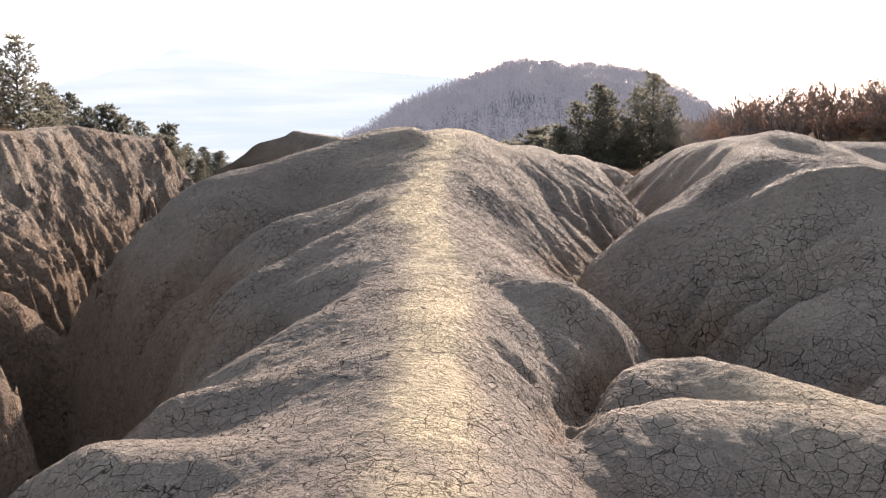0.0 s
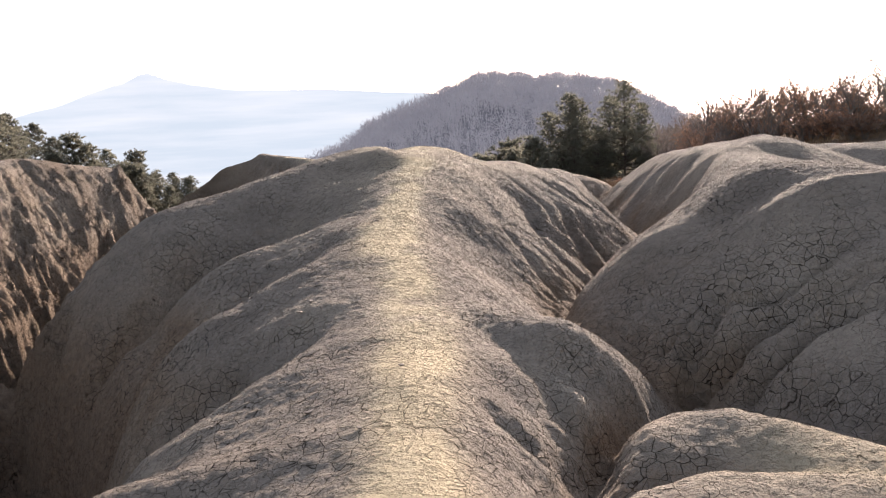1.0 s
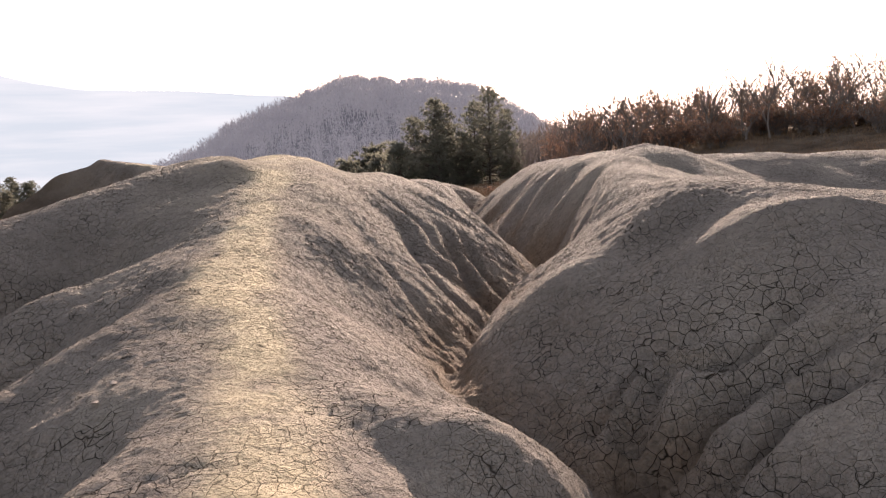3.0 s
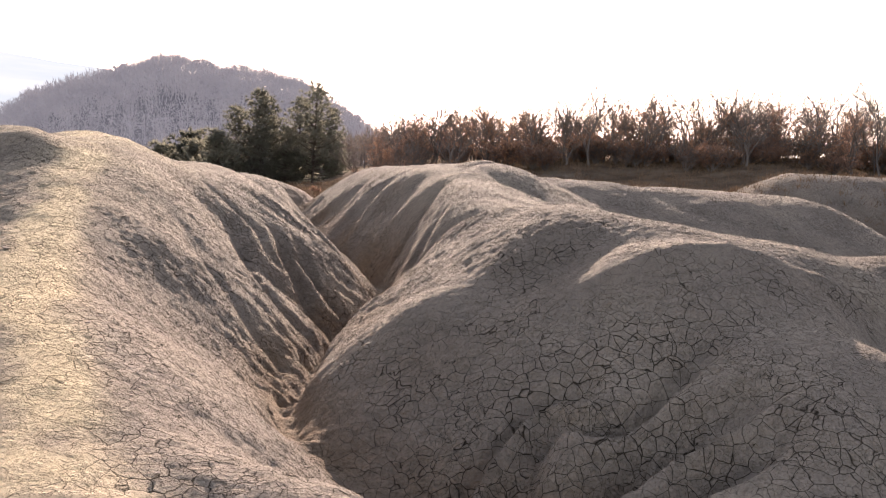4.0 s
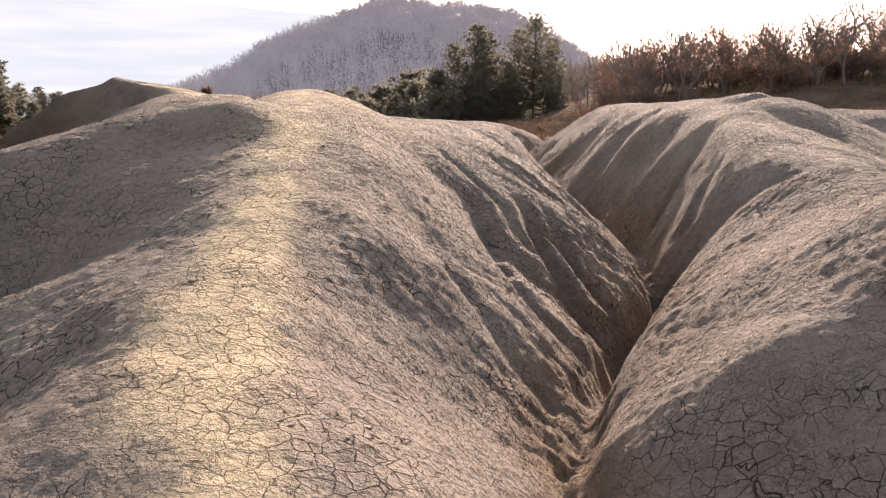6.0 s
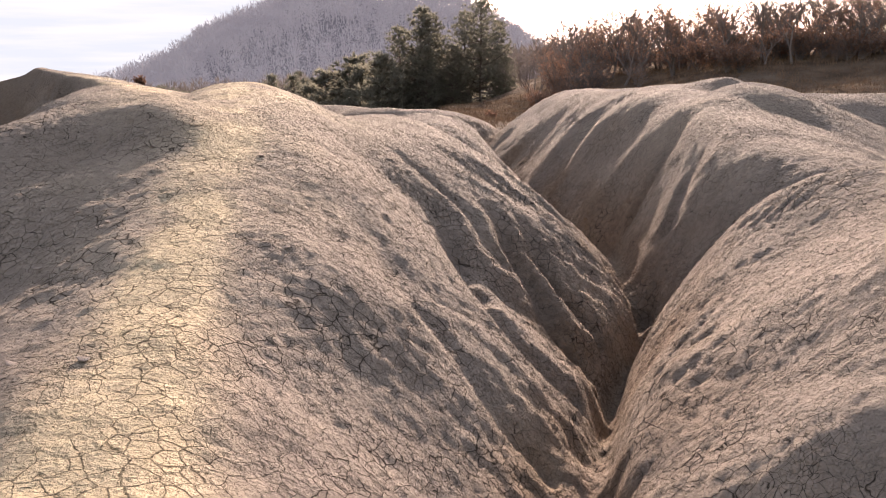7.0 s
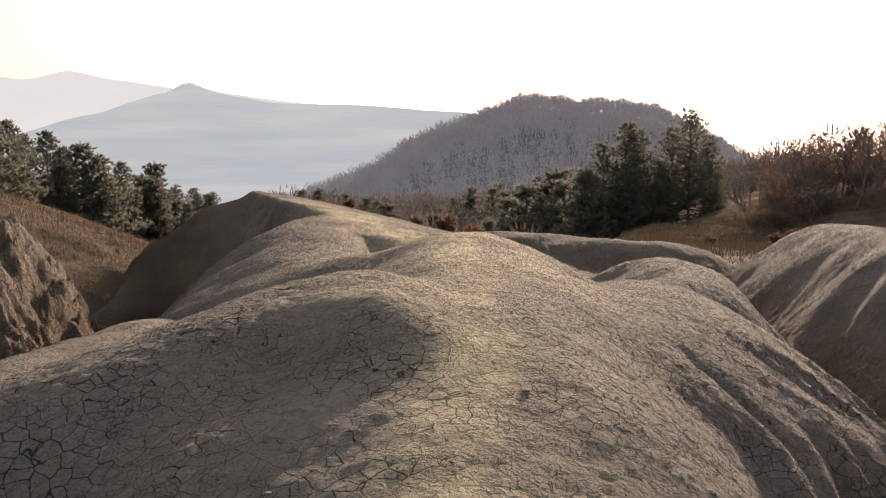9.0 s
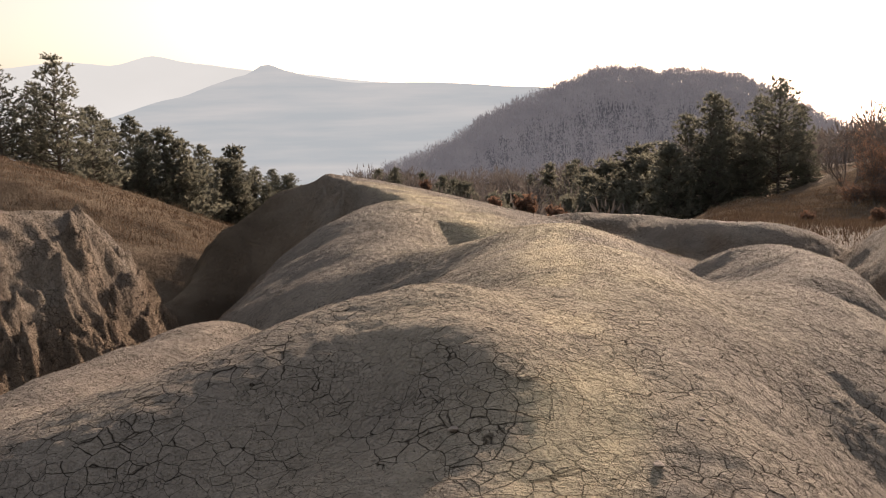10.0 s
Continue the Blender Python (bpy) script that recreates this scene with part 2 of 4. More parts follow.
crest([(5.2, 14.16, 0.52), (5.5, 15.9, 0.72), (5.85, 17.6, 0.86), (6.4, 18.12, 1.03), (7.92, 19.6, 0.77), (13.87, 19, 0.76)], 1, 0.9, 2.0, 0.45)  # far right mound
crest([(7.22, 19.77, 1.01), (6.42, 20.76, 0.82), (7.03, 26.13, 0.46)], 1.3, 0.9, 1.41, 0.79)  # its gully side
crest([(1.25, 5.62, -0.15), (1.6, 5.72, -0.1), (2.0, 5.35, -0.11), (2.45, 4.75, -0.1), (3.2, 4.0, -0.08), (6.5, 2.9, 0.0)], 0.3, 0.6, 1.8, 0.7)  # low slab
crest([(0.98, 4.62, -0.06), (1.3, 4.7, -0.02), (1.9, 4.58, -0.03), (2.6, 4.2, -0.05)], 0.26, 0.7, 1.6, 0.7)  # low slab
crest([(3, 5.8, -0.14), (5.48, 6.17, 0)], 0.16, 0.45, 1.6, 0.47)  # low lump
crest([(-9.5, 11, 0.2), (-6.6, 12.5, -1)], 0.6, 0.6, 1.2, 1.2)  # foot of the bank
crest([(0.96, 6.14, -0.14), (1.13, 5.95, -0.25)], 0.14, 0.14, 1.4, 1.4)  # knob
crest([(-1.5, 24.0, 0.44), (-2.2, 26.2, 0.5), (-2.9, 28.7, 0.5), (-3.9, 30.5, 0.56), (-5.4, 33.5, 0.62), (-3.99, 39.93, -0.48)], 0.36, 0.85, 2.2, 0.25)  # next crest with a steep left side
crest([(-9.51, 9, 0.4), (-8.27, 15.98, 1.05), (-8.03, 20.05, 1.09), (-7.43, 24.05, 0.66), (-8.42, 27.6, -0.92)], 0.19, 0.39, 0.68, 2.1)  # fluted bank to the left
crest([(-6.5, 7.6, -0.05), (-4.2, 7.4, -0.22)], 0.3, 0.3, 2.5, 2.5)  # lump
crest([(0.79, 14.4, 0.86), (1.55, 16.41, 0.84), (1.65, 17.62, 0.6)], 1, 1.21, 0.9, 1.13)  # shoulder of the dome
crest([(2.29, 18.07, 0.59), (2.9, 19.91, 0.46), (2.75, 21.2, 0.4)], 0.97, 0.83, 0.94, 1.36)  # knoll
crest([(4.29, 28.12, -0.11), (1, 30.99, -0.17)], 0.6, 0.63, 0.6, 0.45)  # knoll
crest([(-2.0, 24.3, 0.5), (-3.7, 23.4, -0.05), (-5.0, 22.3, -1.1)], 0.5, 0.45, 1.9, 1.2)  # bench before the next crest's cove
crest([(-0.4, 3.8, 0.0), (-1.5, 4.15, -0.1), (-2.3, 4.15, -0.34)], 0.4, 0.5, 1.5, 1.0)  # shoulder at the start
crest([(-4.1, 7.0, -0.12), (-3.45, 7.3, -0.5)], 0.32, 0.32, 2.2, 2.0)  # clotted stump in the gully
crest([(3.5, 8.9, 0.7), (2.65, 8.15, 0.14)], 0.6, 0.5, 1.1, 1.1)  # fuller foot of the big mound
crest([(-11.2, 33, -1.35), (-9.6, 34.4, -1.5)], 0.8, 0.8, 1, 1)  # small mound behind the bank
crest([(-5.3, 33.4, 0.6), (-6.5, 33.3, 0.26), (-7.6, 32.5, -0.55), (-8.6, 30.2, -2.2)], 0.6, 0.45, 1.3, 1.7)  # its spur round the cove
crest([(-4.2, 31.2, 0.4), (-5.6, 29.6, -1.0), (-6.2, 28.4, -2.2)], 0.3, 0.3, 1.6, 1.8)  # rib in the cove
crest([(-3.1, 28.6, 0.35), (-4.4, 27.2, -1.0), (-5.0, 26.0, -2.2)], 0.25, 0.3, 1.7, 1.8)  # rib in the cove
crest([(0.1, 6.75, 0.2), (0.6, 6.25, 0.02), (0.84, 5.6, -0.36)], 0.3, 0.35, 1.0, 1.2)  # rib between two coves
crest([(5.85, 17.6, 0.84), (6.1, 19.4, 0.88), (6.3, 20.8, 0.82)], 1.0, 0.9, 2.0, 0.6)  # wall of the far right mound
crest([(23.0, 28.5, 1.1), (27.5, 27.5, 1.2)], 1.4, 1.4, 0.62, 0.62)  # bare mound out on the turf
RILL = {0: (0.4, 1), 15: (0.2, 1), 16: (0.2, 1), 21: (2.3, 1.2), 31: (1.5, 1.2), 9: (1.6, 1.5), 23: (1.4, 1.5), 1: (1.2, 0.8), 10: (0.5, 1.6), 11: (0.8, 1.5), 12: (0.5, 1.6), 13: (0.2, 1.8), 14: (0.25, 1.7), 29: (0.4, 1.5), 34: (0.3, 1.5), 35: (0.2, 1.6), 36: (0.3, 1.0), 20: (2.2, 1.0), 19: (0.3, 1), 22: (0.6, 1.5), 3: (0.7, 1), 4: (0.8, 1)}


def ridge_height(X, Y, points, wl, wr, sl, sr, k, rills, often):
    best, run = None, 0.0
    for a, b in zip(points[:-1], points[1:]):
        dx, dy = b[0] - a[0], b[1] - a[1]
        ln = math.hypot(dx, dy) + 1e-6
        t0 = ((X - a[0]) * dx + (Y - a[1]) * dy) / ln ** 2
        t = np.clip(t0, 0, 1)
        ex, ey = X - (a[0] + t * dx), Y - (a[1] + t * dy)
        d = np.sqrt(ex * ex + ey * ey)
        f = 0.5 + 0.5 * np.tanh(2.5 * (dx * ey - dy * ex) / ln / (d + 0.05))
        w, s = wl * f + wr * (1 - f), sl * f + sr * (1 - f)
        h = a[2] + t * (b[2] - a[2]) - s * (np.sqrt(d * d + w * w) - w)
        if rills:
            # runnels worn straight down the slope, deeper further from the crest
            over = (t0 - t) * ln
            u = run + t * ln + np.arctan2(over, np.abs(dx * ey - dy * ex) / ln + 0.1) * 0.8
            u = u + 0.12 * wave1(d * 1.7 + run, k + 40) + 0.05 * wave1(d * 5 + run, k + 41)
            side = np.where(f > 0.5, 0.0, 53.0)
            worn = np.clip((d - 0.5) / 1.3, 0, 1) * np.clip(s, 0.2, 1.4)
            cut = wave1(u * 1.5 * often + side, k) * 0.6 + 0.45 - np.abs(wave1(u * 3.6 * often + side, k + 9)) * 0.9
            h = h + rills * worn * cut
        best = h if best is None else np.maximum(best, h)
        run += ln
    return best


def soft(v):
    """A step from 0 to 1 about v = 0."""
    return 1 / (1 + np.exp(np.clip(-v, -60, 60)))


BANK_AZ, BANK_Z = (10, 14, 18, 22, 30, 37, 45, 60), (-4, -3.2, -2.3, -1.2, 0.1, 0.9, 1.3, 1.0)
HILL_AZ = (-40, -14, -9, -6, -4.7, -3.3, -1.6, 0.5, 2.4, 4.3, 5.1, 7, 8, 9.1, 10.6, 12.5, 14.4, 16.4, 18, 30, 60)
HILL_EL = (-7, -5.6, -3.75, -2.75, -2.3, -1.25, -0.45, 0.4, 1.15, 1.95, 2.05, 1.75, 1.5, 1.8, 1.5, 1.2, 0.3, -0.9, -1.6, -2.6, -3.4)


def far_land(X, Y):
    """Turf and scrub round the badland, the wooded hill, the drop to the valley."""
    D = np.hypot(X, Y - 6)
    az = np.degrees(np.arctan2(X, np.maximum(Y - 6, 1.0)))
    z = -1.2 - 0.035 * np.clip(Y - 30, 0, 25) - 0.11 * np.clip(Y - 55, 0, 30)
    # the dell behind the crest, open to the left
    z = z - 5.0 * soft((Y - 50) / 5) * soft((7.5 - az) / 1.8) * soft((az + 26) / 3)
    z = z - 1.6 * soft((-4 - X) / 2.0) * soft((50 - Y) / 6)
    # grass bank to the right, pine slope to the left
    bank = np.interp(az, BANK_AZ, BANK_Z) + 0.035 * np.clip(D - 55, -20, 20)
    up = soft((D - 41) / 3.0) * soft((az - 14.5) / 1.2) * soft((105 - D) / 8)
    z = z * (1 - up) + bank * up
    z = z + 5.6 * np.exp(-((X + 46) / 20) ** 2 - ((Y - 66) / 36) ** 2)
    z = z + 2.3 * np.exp(-((X + 20) / 8) ** 2 - ((Y - 43) / 10) ** 2)
    z = z + 2.7 * np.exp(-((X + 21) / 12) ** 2 - ((Y - 60) / 12) ** 2)
    z = z - 0.16 * np.clip(D - 150, 0, 5000)
    bell = np.exp(-((D - 330) / 85) ** 2) * (D < 330) + (D >= 330) * np.exp(-((D - 330) / 60) ** 2)
    hill = 1.8 + 330 * np.tan(np.radians(np.interp(az, HILL_AZ, HILL_EL)))
    z = z * (1 - bell) + np.maximum(hill, z) * bell
    return z + 0.35 * fbm(X / 9, Y / 9, 5, 3)


def land(X, Y, rills=0.10):
    bend = (0.05 + 0.05 * soft((-5 - X) / 0.5) + 0.12 * soft((np.hypot(X - 0.3, (Y - 8) * 0.4) - 2.6) / 0.5)) * soft((40 - Y) / 3)
    U, V = X + bend * fbm(X / 1.3, Y / 1.3, 21, 2), Y + bend * fbm(X / 1.3, Y / 1.3, 25, 2)
    hs = [ridge_height(U, V, *r, 3 * i, rills * RILL.get(i, (1.0, 1.0))[0], RILL.get(i, (1.0, 1.0))[1]) for i, r in enumerate(RIDGES)]
    floor = -1.2 - 3.0 * soft((-3.4 - X) / 0.7) * soft((36 - Y) / 3) + 0.1 * soft((Y - 24) / 2.0) * soft((X - 1) / 1.5) - 0.02 * np.maximum(Y - 30, 0)
    far = np.clip((np.hypot(X * 1.1, Y - 15) - 14) / 16, 0, 1)
    far = far * far * (3 - 2 * far)
    hs.append(floor * (1 - far) + far_land(X, Y) * far)
    top = np.maximum.reduce(hs)
    s = sum(np.exp((h - top) / 0.07) for h in hs)
    return top + 0.07 * np.log(s), hs, far


RUNNELS = []


def runnel(points, depth, width):
    RUNNELS.append((points, depth, width))


# runnels cut into the front of the right-hand mound and the dome's flank
runnel([(3.5, 8.1), (3.23, 7.98), (2.75, 7.84), (2.44, 7.96), (2.05, 7.8)], 0.19, 0.09)
runnel([(3.5, 7.5), (3.18, 7.48), (2.79, 7.58), (2.33, 7.55), (2.0, 7.6)], 0.22, 0.10)
runnel([(2.85, 8.3), (2.7, 8.2), (2.35, 8.18), (1.95, 8.03)], 0.13, 0.08)
runnel([(3.4, 7.2), (3.06, 7.24), (2.76, 7.27), (2.35, 7.2)], 0.17, 0.085)
runnel([(1.5, 13.9), (1.58, 13.4), (1.53, 12.37), (1.7, 11.95), (2.0, 11.9)], 0.11, 0.10)
runnel([(2.0, 14.4), (2.1, 14.0), (2.15, 13.5), (2.3, 13.0), (2.45, 12.7)], 0.14, 0.10)
runnel([(2.3, 14.3), (2.4, 13.9), (2.55, 13.45), (2.75, 13.2)], 0.12, 0.09)
runnel([(1.3, 14.6), (1.45, 14.3), (1.8, 13.85), (2.0, 13.4)], 0.06, 0.09)
runnel([(0.75, 12.2), (0.95, 11.5), (1.25, 11.1), (1.5, 10.9)], 0.05, 0.10)
runnel([(-1.2, 10.1), (-1.9, 9.6), (-2.8, 9.4)], 0.12, 0.16)
runnel([(-1.3, 12.0), (-2.1, 11.6), (-3.0, 11.2)], 0.10, 0.16)
runnel([(4.9, 16.2), (4.6, 15.7), (4.3, 15.4)], 0.10, 0.10)
runnel([(1.05, 8.7), (1.2, 9.2), (1.3, 9.6), (1.41, 10.0), (1.6, 10.5), (1.85, 11.0), (2.06, 11.4), (2.32, 12.0), (2.77, 13.0), (3.25, 13.8), (3.85, 14.86)], 0.2, 0.12)
runnel([(5.3, 17.4), (4.9, 17.0), (4.5, 16.8)], 0.12, 0.11)


def carve(X, Y, cuts):
    """Depth of the cuts, deepening downhill."""
    U, V = X + 0.05 * fbm(X * 3, Y * 3, 33, 2), Y + 0.05 * fbm(X * 3, Y * 3, 37, 2)
    out = np.zeros(X.shape)
    for points, depth, width in cuts:
        n = len(points) - 1
        for i, (a, b) in enumerate(zip(points[:-1], points[1:])):
            dx, dy = b[0] - a[0], b[1] - a[1]
            t = np.clip(((U - a[0]) * dx + (V - a[1]) * dy) / (dx * dx + dy * dy), 0, 1)
            d = np.hypot(U - a[0] - t * dx, V - a[1] - t * dy)
            out = np.maximum(out, depth * np.minimum(1, (i + t + 0.15) / (0.5 * n)) * np.exp(-(d / width) ** 2))
    return out


VALLEYS = []


def valley(points, depth, width):
    VALLEYS.append((points, depth, width))


# hollows between the left-hand spurs and the deep gully that they drain into
valley([(-0.7, 7.2), (-1.4, 6.95), (-2.1, 6.75), (-2.9, 6.9)], 0.6, 0.36)
valley([(-1.0, 9.65), (-1.7, 9.3), (-2.4, 9.05), (-3.2, 8.8)], 0.5, 0.34)
valley([(-1.1, 11.5), (-1.9, 11.3), (-2.7, 11.2), (-3.6, 10.6)], 0.45, 0.36)
valley([(-2.3, 0.5), (-2.75, 3.0), (-2.95, 4.6), (-2.75, 6.0), (-2.95, 7.4), (-3.5, 9.0), (-4.4, 10.4), (-5.4, 12.0)], 1.7, 0.56)


# the wash between the crest and the slabs, and the notches that run into it
COVES = []


def cove(points, depth, width):
    COVES.append((points, depth, width))


cove([(0.68, 4.2), (0.62, 4.6), (0.68, 5.0), (0.82, 5.42), (1.0, 5.82), (1.22, 6.25), (1.55, 6.75), (1.85, 7.2), (2.02, 7.6)], 0.26, 0.13)
cove([(1.5, 5.08), (1.3, 5.08), (1.05, 5.06), (0.75, 5.05)], 0.2, 0.12)
cove([(2.75, 6.1), (2.5, 6.55), (2.2, 7.0), (2.0, 7.4)], 0.3, 0.22)
cove([(0.3, 5.55), (0.45, 5.4), (0.66, 5.2)], 0.12, 0.11)
cove([(0.62, 6.35), (0.74, 6.1), (0.9, 5.75)], 0.1, 0.09)


# pale dust on slabs and crest beyond the trodden line, with sunlit brightness painted in
DUST_AND_SUN = [([(-0.1, 11.0), (0.0, 12.5), (0.15, 14.5), (0.05, 17.5), (-0.4, 20.5), (-1.0, 24.0), (-2.0, 27.0), (-3.4, 31.0)], 0.8, 0.95),
         ([(1.0, 4.6), (1.4, 5.0), (1.9, 5.0), (2.6, 4.5), (3.4, 3.8)], 0.5, 0.6)]


TROD_Y = (-6, 3.6, 5.3, 6.3, 7.2, 8.1, 8.7, 9.4, 10.3, 11, 12, 13.2, 14.6, 16, 18)
TROD_X = (-0.05, -0.09, -0.06, -0.05, -0.02, -0.14, -0.26, -0.3, -0.26, -0.18, -0.1, 0.0, 0.03, 0.0, 0.0)


def crown_x(y):
    """Where the trodden line runs along the main crest."""
    return sum(np.interp(y + o, TROD_Y, TROD_X) for o in (-0.5, -0.25, 0, 0.25, 0.5)) / 5


CROWN_Y = (-6, 0, 3, 5, 6, 7.5, 8.6, 9.5, 10.4, 11.2, 12, 12.8, 13.5, 14.5, 16, 18)
CROWN_Z = (-0.1, 0.03, 0.08, 0.15, 0.2, 0.27, 0.38, 0.5, 0.6, 0.68, 0.83, 0.97, 1.05, 1.09, 1.14, 1.1)


HUMPS = ((-0.46, 13.42, 0.17, 0.36, 0.42), (-1.25, 12.35, 0.17, 0.5, 0.6))


def smooth_crown(X, Y, Z):
    """The walked crest is worn to an even line."""
    line = sum(np.interp(Y + o, CROWN_Y, CROWN_Z) for o in (-0.6, -0.3, 0, 0.3, 0.6)) / 5
    dx = X - crown_x(Y)
    w = np.exp(-(dx / 0.5) ** 2) * soft((15.0 - Y) / 0.5)
    Z = Z * (1 - w) + (line - 0.33 * dx * dx) * w
    # humps to the left of the line where the crest climbs on to the dome
    for x, y, high, wide, deep in HUMPS:
        Z = Z + high * np.exp(-((X - x) / wide) ** 2 - ((Y - y) / deep) ** 2)
    return Z


def cracks(X, Y, size, k):
    """Cells of drying clay: distance to the nearest seam, and each cell's own number."""
    wx, wy = X + 0.04 * fbm(X * 7, Y * 7, 71, 2), Y + 0.04 * fbm(X * 7, Y * 7, 75, 2)
    gx, gy = wx / size, wy / size
    ix, iy = np.floor(gx), np.floor(gy)
    f1 = np.full(X.shape, 9.0)
    f2 = np.full(X.shape, 9.0)
    cid, px, py = np.zeros(X.shape), np.zeros(X.shape), np.zeros(X.shape)
    for ox in (-1, 0, 1):
        for oy in (-1, 0, 1):
            cx, cy = ix + ox, iy + oy
            qx, qy = cx + 0.02 + 0.96 * hash01(cx, cy, k), cy + 0.02 + 0.96 * hash01(cx, cy, k + 1)
            d = np.hypot(gx - qx, gy - qy)
            near = d < f1
            f2 = np.where(near, f1, np.minimum(f2, d))
            cid, px, py = np.where(near, hash01(cx, cy, k + 2), cid), np.where(near, gx - qx, px), np.where(near, gy - qy, py)
            f1 = np.minimum(f1, d)
    return (f2 - f1) * size, cid, px, py


def axis(parts):
    out = []
    for a, b, step in parts:
        n = max(2, int(round((b - a) / step)))
        out.append(np.linspace(a, b, n, endpoint=False))
    return np.concatenate(out)


def stretch(a, b, first, grow):
    out, s = [a], first
    while out[-1] < b:
        out.append(out[-1] + s)
        s *= grow
    return np.array(out)


def build_ground():
    def lines(fine):
        xs = np.concatenate([-stretch(12, 4600, 0.15, 1.11)[::-1], axis([(-11.9, -9, 0.1), (-9, -5, 0.045), (-5, -2.2, 0.05), (-2.2, 3.6, fine), (3.6, 7.5, 0.05), (7.5, 14, 0.11)]), stretch(14, 4600, 0.15, 1.11)])
        ys = np.concatenate([-stretch(3, 4600, 0.3, 1.25)[::-1], axis([(-2.8, 2.8, 0.15), (2.8, 14.6, fine), (14.6, 24, 0.055), (24, 36, 0.10)]), stretch(36, 4700, 0.15, 1.085)])
        return xs, ys

    def refine(F):
        i = np.clip(np.searchsorted(cx, xs) - 1, 0, len(cx) - 2)
        f = ((xs - cx[i]) / (cx[i + 1] - cx[i]))[None, :]
        G = F[:, i] * (1 - f) + F[:, i + 1] * f
        j = np.clip(np.searchsorted(cy, ys) - 1, 0, len(cy) - 2)
        g = ((ys - cy[j]) / (cy[j + 1] - cy[j]))[:, None]
        return G[j] * (1 - g) + G[j + 1] * g

    cx, cy = lines(0.05)
    xs, ys = lines(STEP)
    CX, CY = np.meshgrid(cx, cy)
    CZ, hs, far = land(CX, CY)
    side = np.ix_((cy > -3) & (cy < 14.5), (cx > -8) & (cx < 1))
    CZ[side] -= carve(CX[side], CY[side], VALLEYS)
    CZ = smooth_crown(CX, CY, CZ)
    gy, gx = np.gradient(CZ, cy, cx)
    slope = np.hypot(gx, gy)
    pool = np.partition(np.stack(hs), -2, axis=0)
    gap = pool[-1] - pool[-2]
    # rough, clotted faces on the fluted bank
    rough = np.clip(slope - 0.5, 0, 2.2) * np.maximum(soft((-4.2 - CX) / 0.4), soft((-3.2 - CX) / 0.12) * soft((9.3 - CY) / 0.3)) * soft((34 - CY) / 3)
    CZ = CZ + rough * (0.09 * fbm(CY / 0.7, CZ / 0.7, 91, 3) + 0.12 * fbm(CY / 0.28, CZ / 0.28, 95, 2) + 0.09 * fbm(CY / 0.13, CZ / 0.13, 97, 2))
    Z, slope, far, gap = refine(CZ), refine(slope), refine(far), refine(gap)
    X, Y = np.meshgrid(xs, ys)
    box = np.ix_((ys > 6) & (ys < 18.5), (xs > -3.6) & (xs < 5.6))
    Z[box] -= carve(X[box], Y[box], RUNNELS) * 1.35
    box = np.ix_((ys > 2.8) & (ys < 8.4), (xs > -0.2) & (xs < 3.6))
    Z[box] -= carve(X[box], Y[box], COVES)
    near = np.exp(-(np.clip(np.abs(X - 0.5) - 9, 0, None) / 6) ** 2) * np.exp(-(np.clip(np.abs(Y - 14) - 18, 0, None) / 8) ** 2) * (1 - far * 0.7)
    # pale line: worn clay plus the sun on the crest, put into the colour
    path = np.exp(-(np.abs(X - crown_x(Y)) / (0.23 + 0.07 * np.exp(-((Y - 8.8) / 0.8) ** 2) + 0.03 * np.sin(Y * 2.1))) ** 2.4) * (1 - np.clip((Y - 17) / 6, 0, 1))
    path = np.clip(path * (1.0 + 0.75 * fbm(X * 2.6, Y * 2.0, 31, 4)), 0, 1)
    # flat tops paled further to carry the sun that falls there
    dust_and_sun = np.zeros(X.shape)
    box = np.ix_((ys > 2.8) & (ys < 36), (xs > -7) & (xs < 4))
    dust_and_sun[box] = carve(X[box], Y[box], DUST_AND_SUN) * (0.75 + 0.5 * fbm(X[box] / 0.6, Y[box] / 0.6, 35, 4))
    path = np.clip(np.maximum(0.82 * path, dust_and_sun * np.clip(1.25 - slope, 0, 1)), 0, 1)
    # lumps, plates and seams
    Z = Z + near * (0.022 * fbm(X / 0.8, Y / 0.8, 11, 3) + (0.0035 * fbm(X / 0.13, Y / 0.13, 15, 3) + 0.006 * fbm(X / 0.05, Y / 0.05, 19, 2)) * (1 - 0.6 * path) * (0.5 + np.clip(slope, 0, 1)) + 0.012 * np.clip(slope - 0.6, 0, 1) * fbm(X / 0.3, Y / 0.3, 17, 3))
    edge, cid, px, py = cracks(X, Y, 0.09, 3)
    ax = hash01(np.floor(cid * 1e5), 1) - 0.5
    ay = hash01(np.floor(cid * 1e5), 2) - 0.5
    wide = 0.010 + 0.010 * np.clip(fbm(X / 0.9, Y / 0.9, 51, 2), -0.4, 1)
    seam = np.exp(-(edge / np.clip(wide, 0.007, None)) ** 2)
    fade = near * (1 - 0.72 * path)
    Z = Z - fade * (0.0015 + 0.006 * np.clip(slope - 0.35, 0, 1)) * np.exp(-(edge / 0.026) ** 2) - fade * 0.007 * seam * np.clip(0.45 + 1.1 * fbm(X / 0.5, Y / 0.5, 53, 2), 0.05, 1) + fade * (0.003 * (cid - 0.5) + 0.007 * (ax * px + (ay - 0.2) * py))
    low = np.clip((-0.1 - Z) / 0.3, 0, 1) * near
